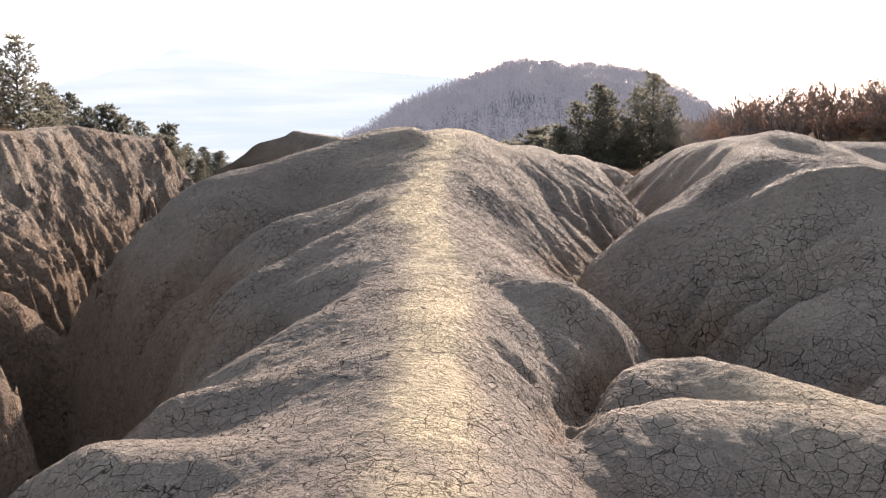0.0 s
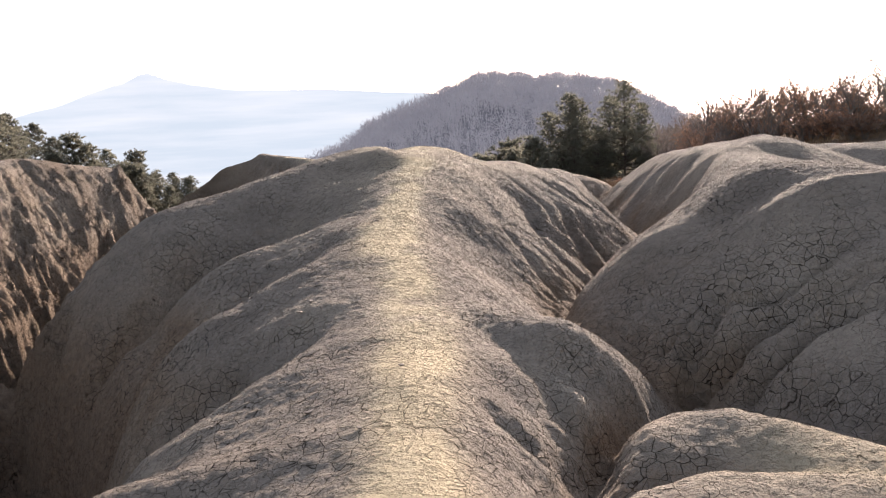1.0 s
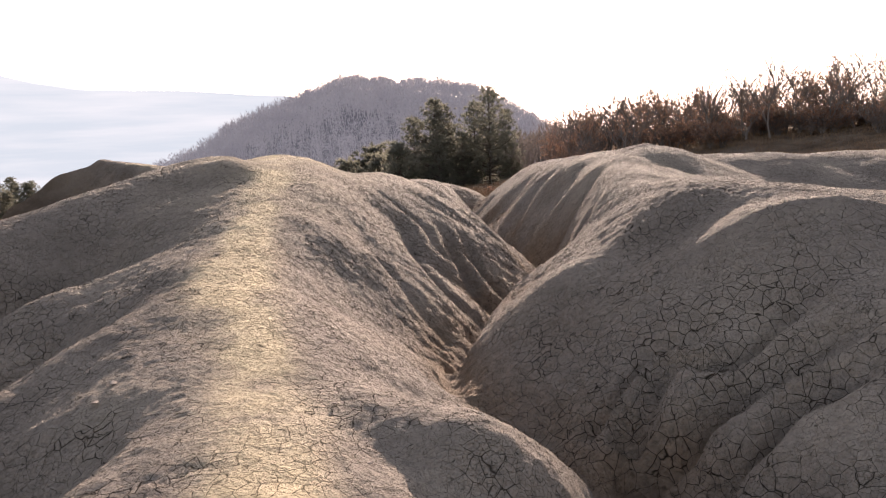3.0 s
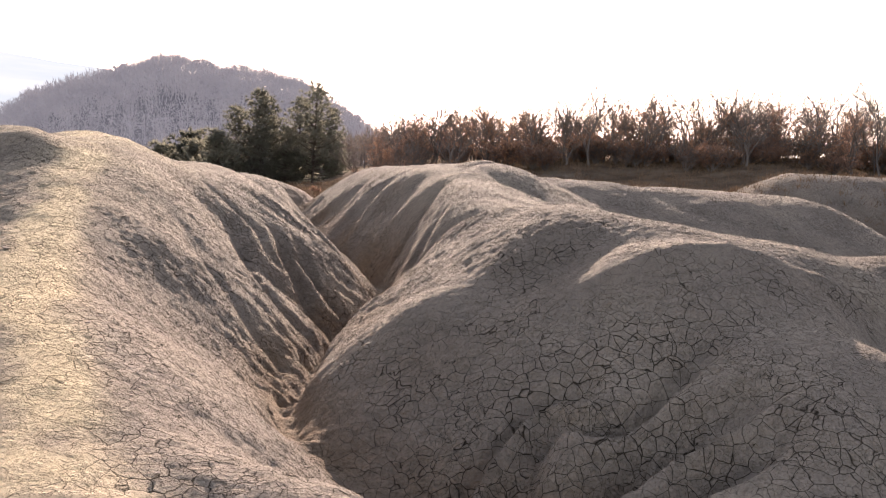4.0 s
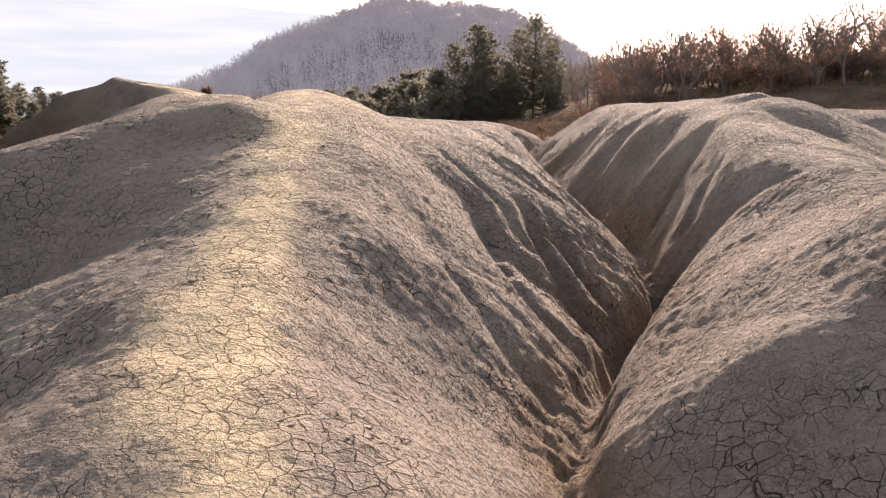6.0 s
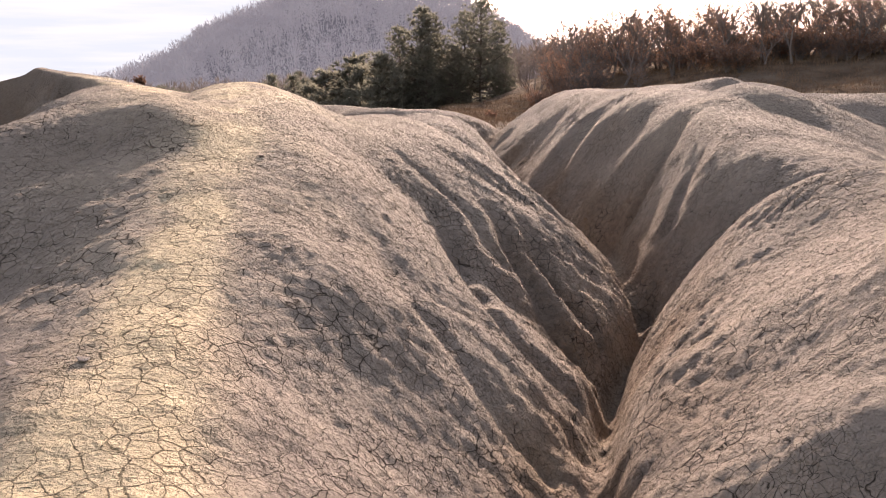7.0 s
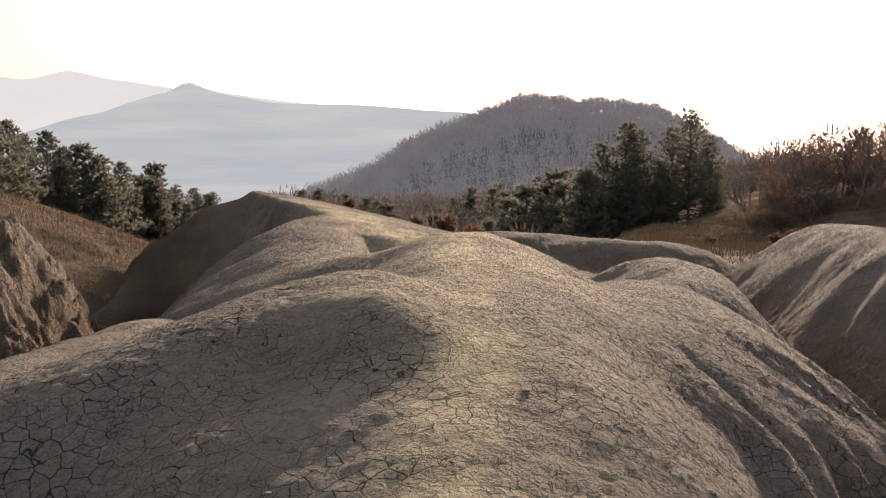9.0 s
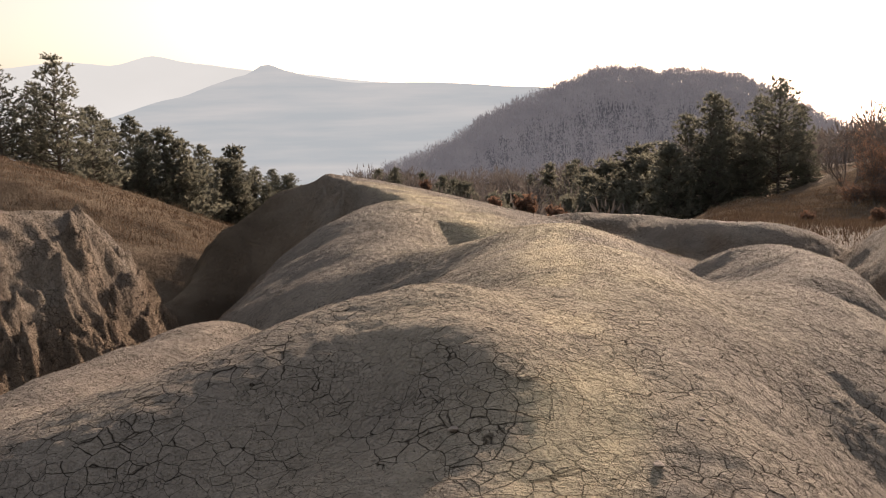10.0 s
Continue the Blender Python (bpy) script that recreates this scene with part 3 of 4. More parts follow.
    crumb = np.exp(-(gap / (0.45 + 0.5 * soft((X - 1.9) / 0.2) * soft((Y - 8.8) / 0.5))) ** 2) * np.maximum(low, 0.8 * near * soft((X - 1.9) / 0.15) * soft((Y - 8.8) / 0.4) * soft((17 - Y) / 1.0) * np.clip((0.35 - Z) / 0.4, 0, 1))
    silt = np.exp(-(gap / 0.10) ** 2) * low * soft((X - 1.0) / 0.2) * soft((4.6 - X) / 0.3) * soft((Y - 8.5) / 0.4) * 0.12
    damp_and_shade = np.clip(0.9 * crumb * (0.75 + 0.5 * fbm(X / 0.5, Y / 0.5, 63, 2)) + near * np.clip((slope - 1.0) / 1.0, 0, 1) * 0.6 * (0.6 + 0.5 * fbm(X / 0.7, Y / 0.7, 61, 2)), 0, 1)
    # left gully: brown soil, also darkened in colour for its missing sky light
    damp_and_shade = np.maximum(damp_and_shade, near * soft((-0.5 - Z) / 0.2) * soft((-1.9 - X) / 0.3) * 0.95)
    damp_and_shade = np.maximum(damp_and_shade, near * soft((-5 - X) / 0.4) * np.clip(0.2 + 0.4 * fbm(X / 0.8, Y / 0.8, 67, 3), 0, 1))
    Z = Z + crumb * (1 - silt) * (0.026 * fbm(X / 0.11, Y / 0.11, 65, 3))
    turf = np.clip(far * 1.6 - 0.35 + 0.5 * fbm(X / 3, Y / 3, 81, 3), 0, 1) * np.clip(far * 4, 0, 1)
    turf = np.maximum(turf, soft((-6.2 - X) / 0.5) * soft((Y - 27.5) / 1.0))
    turf = turf * (1 - np.exp(-((X - 25.2) / 5.5) ** 4 - ((Y - 28) / 3.2) ** 4))
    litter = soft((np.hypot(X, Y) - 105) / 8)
    GRID.extend((xs, ys, Z))
    ny, nx = X.shape
    mesh = bpy.data.meshes.new("ground")
    co = np.stack([X, Y, Z], -1).reshape(-1, 3).astype(np.float32)
    idx = np.arange(nx * ny, dtype=np.int32).reshape(ny, nx)
    quads = np.stack([idx[:-1, :-1], idx[:-1, 1:], idx[1:, 1:], idx[1:, :-1]], -1).reshape(-1)
    mesh.vertices.add(len(co))
    mesh.vertices.foreach_set("co", co.ravel())
    mesh.loops.add(len(quads))
    mesh.loops.foreach_set("vertex_index", quads)
    mesh.polygons.add(len(quads) // 4)
    mesh.polygons.foreach_set("loop_start", np.arange(0, len(quads), 4, dtype=np.int32))
    mesh.polygons.foreach_set("use_smooth", np.ones(len(quads) // 4, dtype=bool))
    for name, v in (("trodden_and_sun", path), ("damp_and_shade", damp_and_shade), ("turf", turf), ("litter", litter), ("silt", silt)):
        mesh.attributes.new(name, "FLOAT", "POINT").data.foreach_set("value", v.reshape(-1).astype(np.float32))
    mesh.update(calc_edges=True)
    mesh.materials.append(MUD)
    return tagged(new("ground", mesh), "cracked dry grey clay ridges and gullies with brown turf beyond", "ground", kind="structure")


STEP = 0.022
GRID = []
ground = build_ground()


# ---- growth ----
def height_at(x, y):
    return float(land(np.array([[float(x)]]), np.array([[float(y)]]))[0][0, 0])


class Bag:
    """Collects faces for one mesh."""

    def __init__(self):
        self.v, self.f = [], []

    def tube(self, a, b, ra, rb, sides=5):
        a, b = Vector(a), Vector(b)
        q = (b - a).to_track_quat("Z", "Y")
        k = len(self.v)
        for p, r in ((a, ra), (b, rb)):
            for i in range(sides):
                t = math.tau * i / sides
                self.v.append(p + q @ Vector((r * math.cos(t), r * math.sin(t), 0)))
        for i in range(sides):
            j = (i + 1) % sides
            self.f.append((k + i, k + j, k + sides + j, k + sides + i))

    def blade(self, p, way, length, width, rnd):
        way = Vector(way).normalized()
        side = way.cross(Vector((rnd.uniform(-1, 1), rnd.uniform(-1, 1), rnd.uniform(-1, 1)))).normalized() * width * 0.5
        k = len(self.v)
        self.v += [p - side, p + side, p + way * length]
        self.f.append((k, k + 1, k + 2))

    def leaf(self, p, size, rnd):
        a = Vector((rnd.gauss(0, 1), rnd.gauss(0, 1), rnd.gauss(0, 1))).normalized()
        c = a.cross(Vector((rnd.gauss(0, 1), rnd.gauss(0, 1), rnd.gauss(0, 1)))).normalized()
        k = len(self.v)
        self.v += [p - a * size * 0.6, p + c * size * 0.4, p + a * size * 0.6, p - c * size * 0.4]
        self.f.append((k, k + 1, k + 2, k + 3))

    def mesh(self, name, mat, smooth=False):
        m = bpy.data.meshes.new(name)
        m.from_pydata(self.v, [], self.f)
        m.materials.append(mat)
        if smooth:
            m.shade_smooth()
        return m


def part(name, mesh, parent, label=""):
    ob = new(name, mesh)
    ob.parent = parent
    if label:
        tagged(ob, label)
    return ob


def make_pine(seed, tall, spread, label, dense=1.0):
    """A pine: bent trunk, whorls of limbs turning up at the tip, tufts of needles along them, gaps between the whorls."""
    rnd = random.Random(seed)
    trunk, limbs, tufts = Bag(), Bag(), Bag()
    lean = Vector((rnd.uniform(-0.05, 0.05), rnd.uniform(-0.05, 0.05), 1))
    pts = [Vector((lean.x * tall * i / 8 + rnd.uniform(-0.06, 0.06), lean.y * tall * i / 8 + rnd.uniform(-0.06, 0.06), tall * i / 8 - (0.4 if i == 0 else 0))) for i in range(9)]
    for i in range(8):
        trunk.tube(pts[i], pts[i + 1], 0.015 * tall * (1 - i / 8.6), 0.015 * tall * (1 - (i + 1) / 8.6), 7)

    def tuft(p, way, size):
        for _ in range(int(7 * dense)):
            w = (Vector(way) * 0.6 + Vector((rnd.gauss(0, 0.6), rnd.gauss(0, 0.6), rnd.gauss(0.2, 0.5)))).normalized()
            tufts.blade(p, w, size * rnd.uniform(0.7, 1.3), size * 0.38, rnd)

    z = tall * 0.06
    while z < tall * 0.97:
        f = z / tall
        base = pts[min(7, int(f * 8))].lerp(pts[min(8, int(f * 8) + 1)], f * 8 - int(f * 8))
        reach = spread * min(1.0, (f + 0.15) / 0.3) ** 0.6 * (1 - f) ** 0.62 * 1.12 + 0.1
        turn = rnd.uniform(0, math.tau)
        count = rnd.randint(5, 7)
        for i in range(count):
            a = turn + math.tau * i / count + rnd.gauss(0, 0.25)
            ln = reach * rnd.choice((0.45, 0.75, 0.9, 1.0, 1.2)) * rnd.uniform(0.85, 1.1)
            rise = -0.05 + 0.6 * f + rnd.uniform(-0.12, 0.12)
            p = Vector(base) + Vector((0, 0, rnd.uniform(-0.1, 0.1)))
            steps = max(3, int(ln / 0.3))
            way = Vector((math.cos(a), math.sin(a), rise))
            for st in range(steps):
                g = st / steps
                way = Vector((way.x + rnd.gauss(0, 0.1), way.y + rnd.gauss(0, 0.1), way.z + 0.07 + rnd.gauss(0, 0.06))).normalized()
                q = p + way * ln / steps
                limbs.tube(p, q, 0.022 * ln * (1 - g) + 0.006, 0.022 * ln * (1 - g - 1 / steps) + 0.005, 3)
                if g > 0.25:
                    for _ in range(1 + int(2 * dense)):
                        out = Vector((rnd.gauss(0, 0.6), rnd.gauss(0, 0.6), rnd.gauss(0.12, 0.22)))
                        tip = q + out * 0.2 * (1 + ln * 0.25)
                        tuft(tip, way + out, 0.31 - 0.1 * f)
                p = q
            tuft(p, way + Vector((0, 0, 0.4)), 0.33 - 0.1 * f)
        z += tall * 0.041 * rnd.uniform(0.75, 1.3)
    for i in range(4):
        tuft(pts[8] + Vector((0, 0, 0.13 * i - 0.2)), (0, 0, 1), 0.2 - 0.03 * i)
    thing = tagged(new("pine_tree"), label, "pine tree", group="pines round the badland")
    part("trunk", trunk.mesh("trunk", BARK, True), thing)
    tagged(part("branchwork", limbs.mesh("branchwork", BARK), thing), kind="stuff")
    tagged(part("crown", tufts.mesh("crown", NEEDLE), thing), kind="stuff")
    return thing


def make_scrub(seed, tall, leaves, label, mat_leaf=None, stems=(1, 3), spread=0.8):
    """A small bare oak: forked stems, spreading limbs, fine twigs, some withered leaves left; grown to the height given."""
    rnd = random.Random(seed)
    wood, fol = [], []

    def grow(p, way, ln, r, level):
        steps = 3 if level < 2 else 2
        for st in range(steps):
            way = (way + Vector((rnd.gauss(0, 0.17), rnd.gauss(0, 0.17), rnd.gauss(0.06, 0.1)))).normalized()
            q = p + way * ln / steps
            wood.append((p, q, r * (1 - 0.22 * st), r * (0.78 - 0.22 * st), 5 if level == 0 else 3))
            if level >= 3 and rnd.random() < 0.15 * leaves:
                for _ in range(2):
                    fol.append((q + Vector((rnd.gauss(0, 0.012), rnd.gauss(0, 0.012), rnd.gauss(0, 0.012))), rnd.uniform(0.05, 0.10)))
            if level < 4:
                for _ in range(rnd.randint(1, 2) if level < 3 else rnd.randint(0, 1)):
                    a = rnd.uniform(0, math.tau)
                    sp = spread * rnd.uniform(0.5, 1.25)
                    w = (way + Vector((math.cos(a) * sp, math.sin(a) * sp, rnd.uniform(-0.15, 0.25)))).normalized()
                    grow(q, w, ln * rnd.uniform(0.48, 0.74), r * 0.55, level + 1)
            p = q

    for i in range(rnd.randint(*stems)):
        grow(Vector((rnd.uniform(-0.03, 0.03), rnd.uniform(-0.03, 0.03), 0)), Vector((rnd.gauss(0, 0.3), rnd.gauss(0, 0.3), 1)), rnd.uniform(0.34, 0.5), 0.013, 0)
    k = tall / max(q.z for _, q, _, _, _ in wood)
    down = Vector((0, 0, 0.15))
    b = Bag()
    for p, q, ra, rb, sides in wood:
        b.tube(p * k - down, q * k - down, max(ra * k, 0.007), max(rb * k, 0.005), sides)
    thing = tagged(new("scrub_oak"), label, "scrub oak", group="scrub oaks along the grass bank")
    tagged(part("branchwork", b.mesh("branchwork", TWIG), thing), kind="stuff")
    if fol:
        b = Bag()
        for p, size in fol:
            b.leaf(p * k - down, size, rnd)
        tagged(part("foliage", b.mesh("foliage", mat_leaf or RUSSET), thing, "withered russet leaves"), kind="stuff")
    return thing


def plant(maker_list, spots, seed, talls=()):
    """Sets the first of each kind at its first spot and copies to the rest; talls: the kinds' heights, where a spot gives a height."""
    rnd = random.Random(seed)
    for i, (x, y, s) in enumerate(spots):
        s = s / talls[i % len(talls)] if talls else s
        ob = maker_list[i % len(maker_list)]
        m = pose(x, y, height_at(x, y), 0, 0, rnd.uniform(0, 360))
        if i < len(maker_list):
            ob.scale = (s, s, s)
            ob.matrix_world = m @ Matrix.Diagonal((s, s, s, 1))
        else:
            c = copy_thing(ob, m)
            c.scale = (s, s, s)


def polar(az, dist):
    """A spot by its bearing to the right of the walk and its distance."""
    return dist * math.sin(radians(az)), dist * math.cos(radians(az))


def surface(x, y):
    """The ground's height as built."""
    xs, ys, Z = GRID
    return float(Z[np.searchsorted(ys, y), np.searchsorted(xs, x)])


def make_clod(seed, size, label):
    """A loose curled flake of dry clay."""
    rnd = random.Random(seed)
    bm = bmesh.new()
    bmesh.ops.create_icosphere(bm, subdivisions=2, radius=size)
    for v in bm.verts:
        k = 1 + 0.5 * noise.noise(v.co * (0.8 / size) + Vector((seed, 0, 0)))
        v.co = Vector((v.co.x * k * 1.25, v.co.y * k * 0.9, v.co.z * k * 0.35 + 0.25 * (v.co.x ** 2) / size))
    m = bpy.data.meshes.new("mud_flake")
    bm.to_mesh(m)
    bm.free()
    m.materials.append(CLAY)
    return tagged(new("mud_flake", m), label, "mud flake", group="loose flakes on the crest")


CLAY = plain("loose_clay", (0.20, 0.165, 0.14), (0.34, 0.28, 0.23), 30.0, 0.95, 0.5, 0.2)
flakes = [make_clod(s, r, "loose curled flake of dry grey clay on the crest") for s, r in ((1, 0.022), (2, 0.016), (3, 0.012))]
rnd = random.Random(55)
spots = [(-0.84, 7.79), (-0.31, 5.03), (0.06, 8.81), (-0.9, 7.6), (-0.13, 5.88), (0.28, 11.9), (-0.45, 6.3)]
spots += [(rnd.choice((-1, 1)) * rnd.uniform(0.25, 1.1) - 0.1, rnd.uniform(4.0, 13.5)) for _ in range(24)]
for i, (x, y) in enumerate(spots):
    m = pose(x, y, surface(x, y) + 0.004, rnd.uniform(-8, 8), rnd.uniform(-8, 8), rnd.uniform(0, 360))
    if i < 3:
        flakes[i].matrix_world = m
    else:
        copy_thing(flakes[i % 3], m)

def crowned(az, dist, el):
    """A tree's spot and height, from its bearing and distance and the height angle of its top as seen from the start."""
    x, y = polar(az, dist)
    return x, y, 1.5 + dist * math.tan(radians(el)) - height_at(x, y)


pines_left = [make_pine(11, 9.0, 2.7, "tall dark green pine with an open crown on the brown slope"), make_pine(12, 7.0, 2.0, "dark green pine crowding its neighbours on the slope"), make_pine(13, 6.0, 1.9, "bushy dark green pine low on the slope")]
spots = [crowned(*v) for v in ((-24.6, 77, 3.9), (-22.0, 108, 0.7), (-20.0, 95, 0.1), (-27.2, 76, 3.5), (-23.3, 84, 1.3), (-16.5, 112, -1.0), (-29.3, 72, 4.2), (-14.7, 120, -2.4), (-19.1, 96, -0.5), (-25.7, 80, 2.6), (-21.0, 98, -0.1), (-13.8, 118, -2.7), (-31.5, 71, 4.6), (-18.2, 102, -0.9), (-17.4, 106, -1.6), (-28.4, 81, 2.7), (-22.8, 92, 0.6), (-15.6, 114, -2.4))]
rnd = random.Random(17)
for i in range(26):
    f = i / 25
    spots.append(crowned(-13.6 - 18 * f + rnd.uniform(-0.4, 0.4), 112 - 36 * f + rnd.uniform(-6, 10), -3.0 + 4.2 * f + rnd.uniform(-0.5, 0.4)))
plant(pines_left, spots, 3, (9.0, 7.0, 6.0))
pines_right = [make_pine(21, 8.6, 2.7, "broad dark pine standing in haze at the wood's edge", 1.2), make_pine(22, 7.6, 2.1, "tall dark pine beside its broader neighbour", 1.1), make_pine(23, 4.2, 1.4, "young pine at the foot of taller ones")]
spots = [crowned(*v) for v in ((12.8, 76, 2.1), (9.15, 76, 1.25), (7.5, 74, -1.2), (10.0, 78, 1.05), (13.6, 78, 0.6), (6.4, 79, -1.9), (12.0, 78, 1.2), (8.3, 78, 0.2), (5.5, 84, -1.4), (11.2, 75, -0.6), (10.6, 80, -0.1), (4.6, 88, -2.2), (14.2, 75, -1.2), (9.6, 74, -0.8), (3.6, 92, -3.0))]
plant(pines_right, spots, 4, (8.6, 7.6, 4.2))
# young pines in the dell
rnd = random.Random(27)
spots = [(*polar(rnd.uniform(-9, 6.5), rnd.uniform(84, 150)), rnd.uniform(0.7, 1.4)) for i in range(30)]
spots += [(*polar(rnd.uniform(0.5, 8.0), rnd.uniform(80, 110)), rnd.uniform(0.8, 1.3)) for i in range(22)]
plant([make_pine(24, 4.4, 1.3, "young green pine among bare trees in the dell", 0.7)], spots, 6)

scrub = [make_scrub(31, 4.4, 1, "bare grey oak with a few russet leaves on the bank"), make_scrub(32, 4.0, 4, "scrub oak in withered russet leaf on the bank"), make_scrub(33, 4.8, 0, "leafless spreading oak with thin twigs on the bank", None, (1, 1), 0.95), make_scrub(34, 3.4, 5, "bushy russet scrub oak on the bank", None, (2, 4)), make_scrub(36, 4.6, 0, "tall leafless oak with many upright twigs on the bank", None, (2, 3), 0.6), make_scrub(37, 4.2, 2, "oak with thinning russet leaves on the bank", None, (1, 2), 0.9)]
rnd = random.Random(7)
spots = [(*polar(15.8 + 38 * i / 150 + rnd.gauss(0, 0.7), 62 - 7 * i / 150 + rnd.uniform(-3, 13)), rnd.uniform(0.85, 1.3)) for i in range(140)]
plant(scrub, spots, 5)
brush = [make_scrub(38, 1.7, 4, "low tangled russet brush under the oaks", None, (5, 7), 1.0), make_scrub(39, 2.0, 1, "low grey tangle of bare brush under the oaks", None, (5, 7), 0.9)]
for ob in brush:
    tagged(ob, category="brush", group="brush under the oaks")
spots = [(*polar(15.8 + 38 * i / 150 + rnd.gauss(0, 0.6), 60 - 6 * i / 150 + rnd.uniform(-3, 9)), rnd.uniform(0.6, 1.35)) for i in range(150)]
plant(brush, spots, 15)


bushes = [make_scrub(35, 0.8, 6, "low rust-brown bush at the crest's end", None, (4, 6), 1.0)]
for ob in bushes:
    tagged(ob, category="bush", group="low bushes")
plant(bushes, [(-0.2, 36.6, 1.0), (0.7, 37.2, 0.8), (-1.1, 36.0, 0.5), (9.0, 41.0, 0.7), (12.5, 44.0, 0.8), (-3.0, 35.2, 0.5), (14.0, 46.0, 0.9)], 8)


def tufts_of(name, label, spots, mat, tall, blades, seed):
    """Dry grass: bunches of bent blades, too many to count."""
    rnd = random.Random(seed)
    b = Bag()
    xy = np.array(spots)
    zs = land(xy[None, :, 0], xy[None, :, 1])[0][0]
    for (x, y), z in zip(spots, zs):
        for _ in range(blades):
            p = Vector((x + rnd.gauss(0, 0.12), y + rnd.gauss(0, 0.12), z - 0.04))
            b.blade(p, (rnd.gauss(0, 0.35), rnd.gauss(0, 0.35), 1), tall * rnd.uniform(0.5, 1.2), 0.025, rnd)
    return tagged(new(name, b.mesh(name, mat)), label, "grass", kind="stuff")


rnd = random.Random(41)
spots = [polar(rnd.uniform(9, 52), 34 + 30 * rnd.random() ** 0.8) for _ in range(9000)]
spots += [polar(rnd.uniform(-36, -13), rnd.uniform(42, 92)) for _ in range(5000)]
spots += [(rnd.uniform(1, 14), rnd.uniform(32, 52)) for _ in range(2200)]
tufts_of("dry_grass", "dry straw-brown grass over the banks", spots, STRAW, 0.24, 7, 42)


def scatter_wood(name, label, spots, mat, low, high, blades, seed):
    """Leafless wood too far off to tell its trees apart: stems with round crowns of fine twigs."""
    rnd = random.Random(seed)
    b = Bag()
    xy = np.array(spots)
    zs = land(xy[None, :, 0], xy[None, :, 1])[0][0]
    for (x, y), z in zip(spots, zs):
        h = rnd.uniform(low, high)
        p = Vector((x, y, z))
        fork = p + Vector((rnd.gauss(0, 0.05) * h, rnd.gauss(0, 0.05) * h, h * 0.5))
        b.tube(p - Vector((0, 0, 0.5)), fork, 0.02 * h, 0.014 * h, 3)
        wide, squat = rnd.uniform(0.24, 0.4) * h, rnd.uniform(0.26, 0.36) * h
        for i in range(blades):
            way = Vector((rnd.gauss(0, 1), rnd.gauss(0, 1), rnd.gauss(0.25, 0.9))).normalized()
            q = fork + Vector((way.x * wide, way.y * wide, way.z * squat + 0.12 * h)) * rnd.random() ** 0.4
            if i < 5:
                b.tube(fork - Vector((0, 0, 0.1 * h)), q, 0.009 * h, 0.004 * h, 3)
            b.blade(q, way + Vector((0, 0, 0.4)), h * rnd.uniform(0.12, 0.2), h * 0.034, rnd)
    return tagged(new(name, b.mesh(name, mat)), label, "wood", kind="stuff")


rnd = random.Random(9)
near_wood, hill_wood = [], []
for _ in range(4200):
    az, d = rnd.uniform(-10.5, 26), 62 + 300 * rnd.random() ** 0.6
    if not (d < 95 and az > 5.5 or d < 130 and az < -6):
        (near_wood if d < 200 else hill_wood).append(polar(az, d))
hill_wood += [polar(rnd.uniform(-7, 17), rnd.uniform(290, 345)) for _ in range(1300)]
scatter_wood("dell_wood", "leafless grey wood filling the dell", near_wood, WOOD_NEAR, 3.0, 5.5, 60, 19)
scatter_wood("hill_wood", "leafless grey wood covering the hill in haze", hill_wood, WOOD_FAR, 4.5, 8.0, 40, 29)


def far_hill():
    """The hill's own face under its wood, its pale haze put in as emission."""
    b = Bag()
    n, rows = 150, 40
    az = np.linspace(-32, 44, n + 1)[None, :]
    d = np.linspace(205, 420, rows + 1)[:, None]
    X, Y = d * np.sin(np.radians(az)), d * np.cos(np.radians(az))
    Z = land(X, Y)[0]
    rim = np.clip(np.minimum((d - 205) / 15, (420 - d) / 15), 0, 1) * np.clip(np.minimum((az + 32) / 6, (44 - az) / 6), 0, 1)
    Z = Z - 2.0 + 2.5 * rim
    b.v = [Vector(p) for p in np.stack([X, Y, Z], -1).reshape(-1, 3)]
    b.f = [(j * (n + 1) + i, j * (n + 1) + i + 1, (j + 1) * (n + 1) + i + 1, (j + 1) * (n + 1) + i) for j in range(rows) for i in range(n)]
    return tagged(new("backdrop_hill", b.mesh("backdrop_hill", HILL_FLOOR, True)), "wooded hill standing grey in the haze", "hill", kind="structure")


far_hill()


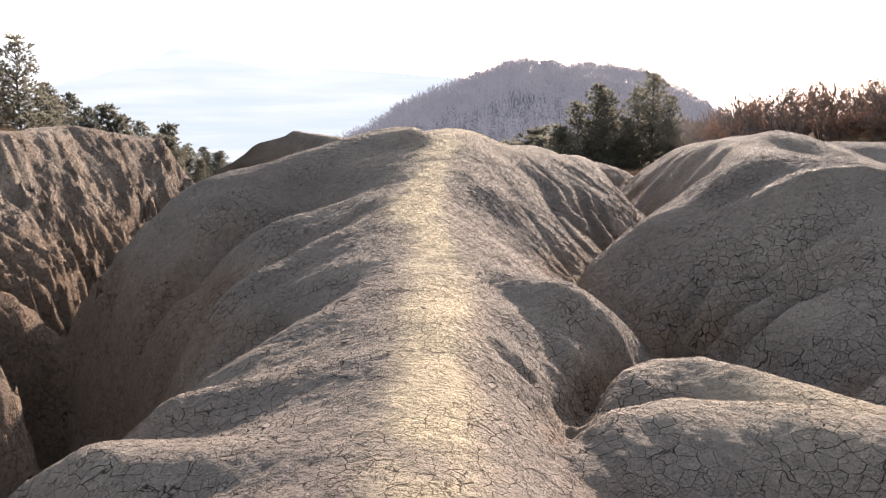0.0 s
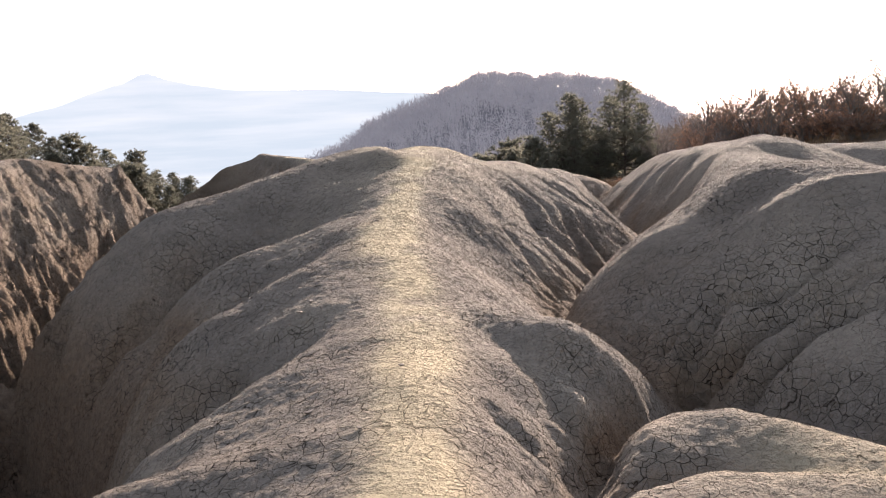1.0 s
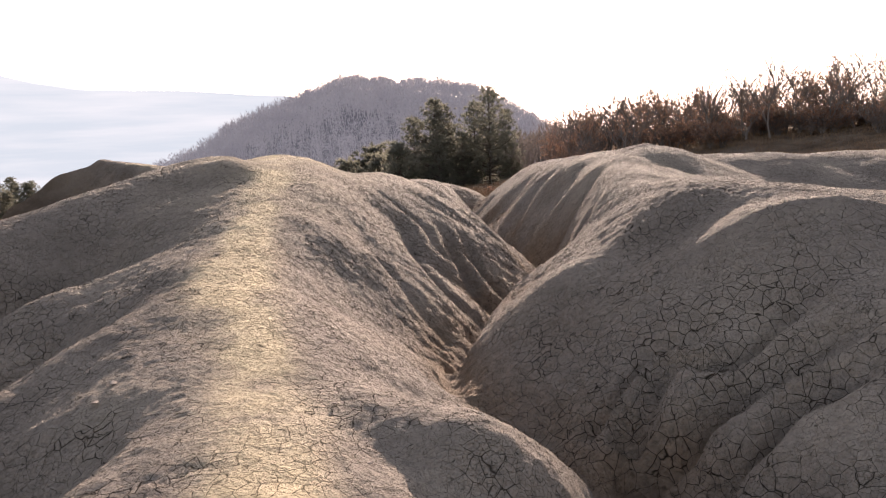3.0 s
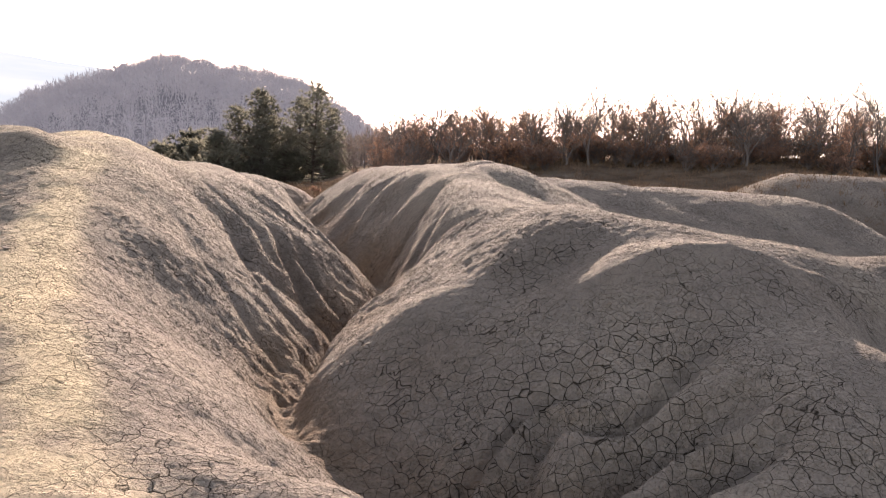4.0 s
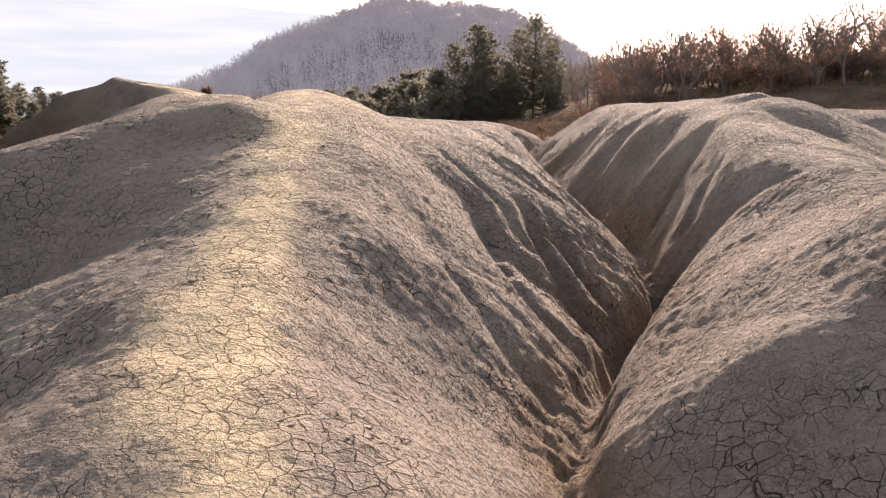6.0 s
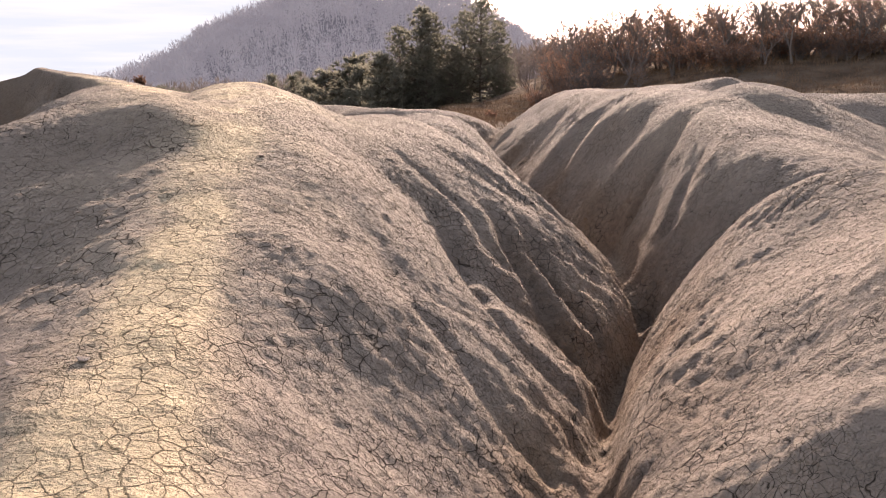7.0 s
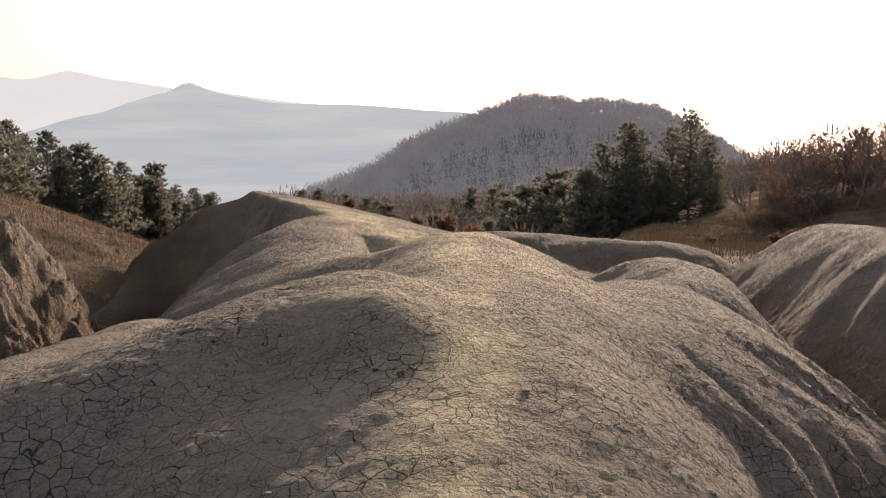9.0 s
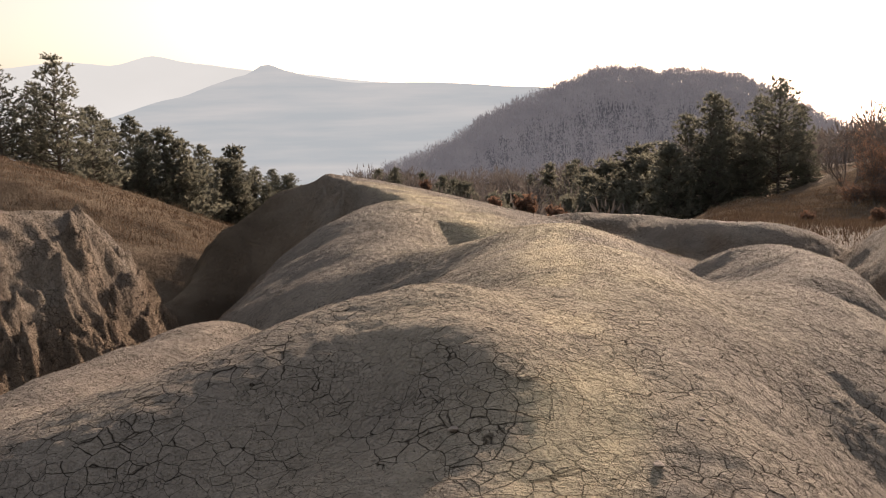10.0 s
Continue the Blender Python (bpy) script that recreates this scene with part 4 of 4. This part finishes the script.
def far_range(name, label, dist, crest, mat):
    """A far mountain as a sloping face whose skyline follows crest(bearing)."""
    b = Bag()
    n, rows = 260, 10
    for j in range(rows + 1):
        g = j / rows
        for i in range(n + 1):
            az = -62 + 124 * i / n
            e = crest(az)
            d = dist * (0.72 + 0.28 * g)
            x, y = polar(az, d)
            base = -0.13 * dist * 0.72
            z = base + (e * dist - base) * g ** 1.3
            z += 0.004 * dist * g * (1 - g) * noise.noise(Vector((az * 0.7, g * 4, dist)))
            b.v.append(Vector((x, y, z)))
    for j in range(rows):
        for i in range(n):
            k = j * (n + 1) + i
            b.f.append((k, k + 1, k + n + 2, k + n + 1))
    return tagged(new(name, b.mesh(name, mat, True)), label, "mountain", kind="structure")


def skyline(az, stops, k):
    """A height angle in degrees, eased between bearings, with small roughness."""
    for (a, ea), (c, ec) in zip(stops[:-1], stops[1:]):
        if az <= c:
            f = min(max((az - a) / (c - a), 0), 1)
            f = 0.5 * f + 0.5 * f * f * (3 - 2 * f)
            return math.tan(radians(ea + (ec - ea) * f + 0.05 * noise.noise(Vector((az * 0.9, k, 0)))))
    return math.tan(radians(stops[-1][1]))


def near_crest(az):
    return skyline(az, ((-62, -2.5), (-34, -1.2), (-25.6, 0.4), (-21.7, 1.5), (-17.2, 2.9), (-15.9, 3.55), (-14.4, 3.05), (-13.0, 2.7), (-10.5, 2.35), (-6, 2.3), (0, 1.9), (5, 1.3), (10, 0.0), (16, -2), (62, -3)), 1)


def back_crest(az):
    return skyline(az, ((-62, 2.6), (-30.7, 3.3), (-27.4, 3.7), (-24.6, 3.5), (-22.5, 4.05), (-20.1, 3.6), (-16, 3.1), (-8, 2.3), (0, 1.4), (8, 0), (16, -2), (62, -3)), 2)


# mountain haze is emission in the slopes' own colour
HAZE_NEAR = haze_glow_material("haze_glow_slope", (0.29, 0.318, 0.325), (0.37, 0.375, 0.365), 1.0, (0.0016, 0.0016, 0.02))
HAZE_BACK = haze_glow_material("haze_glow_far_slope", (0.46, 0.463, 0.435), (0.50, 0.5, 0.47), 1.0, (0.001, 0.001, 0.002))
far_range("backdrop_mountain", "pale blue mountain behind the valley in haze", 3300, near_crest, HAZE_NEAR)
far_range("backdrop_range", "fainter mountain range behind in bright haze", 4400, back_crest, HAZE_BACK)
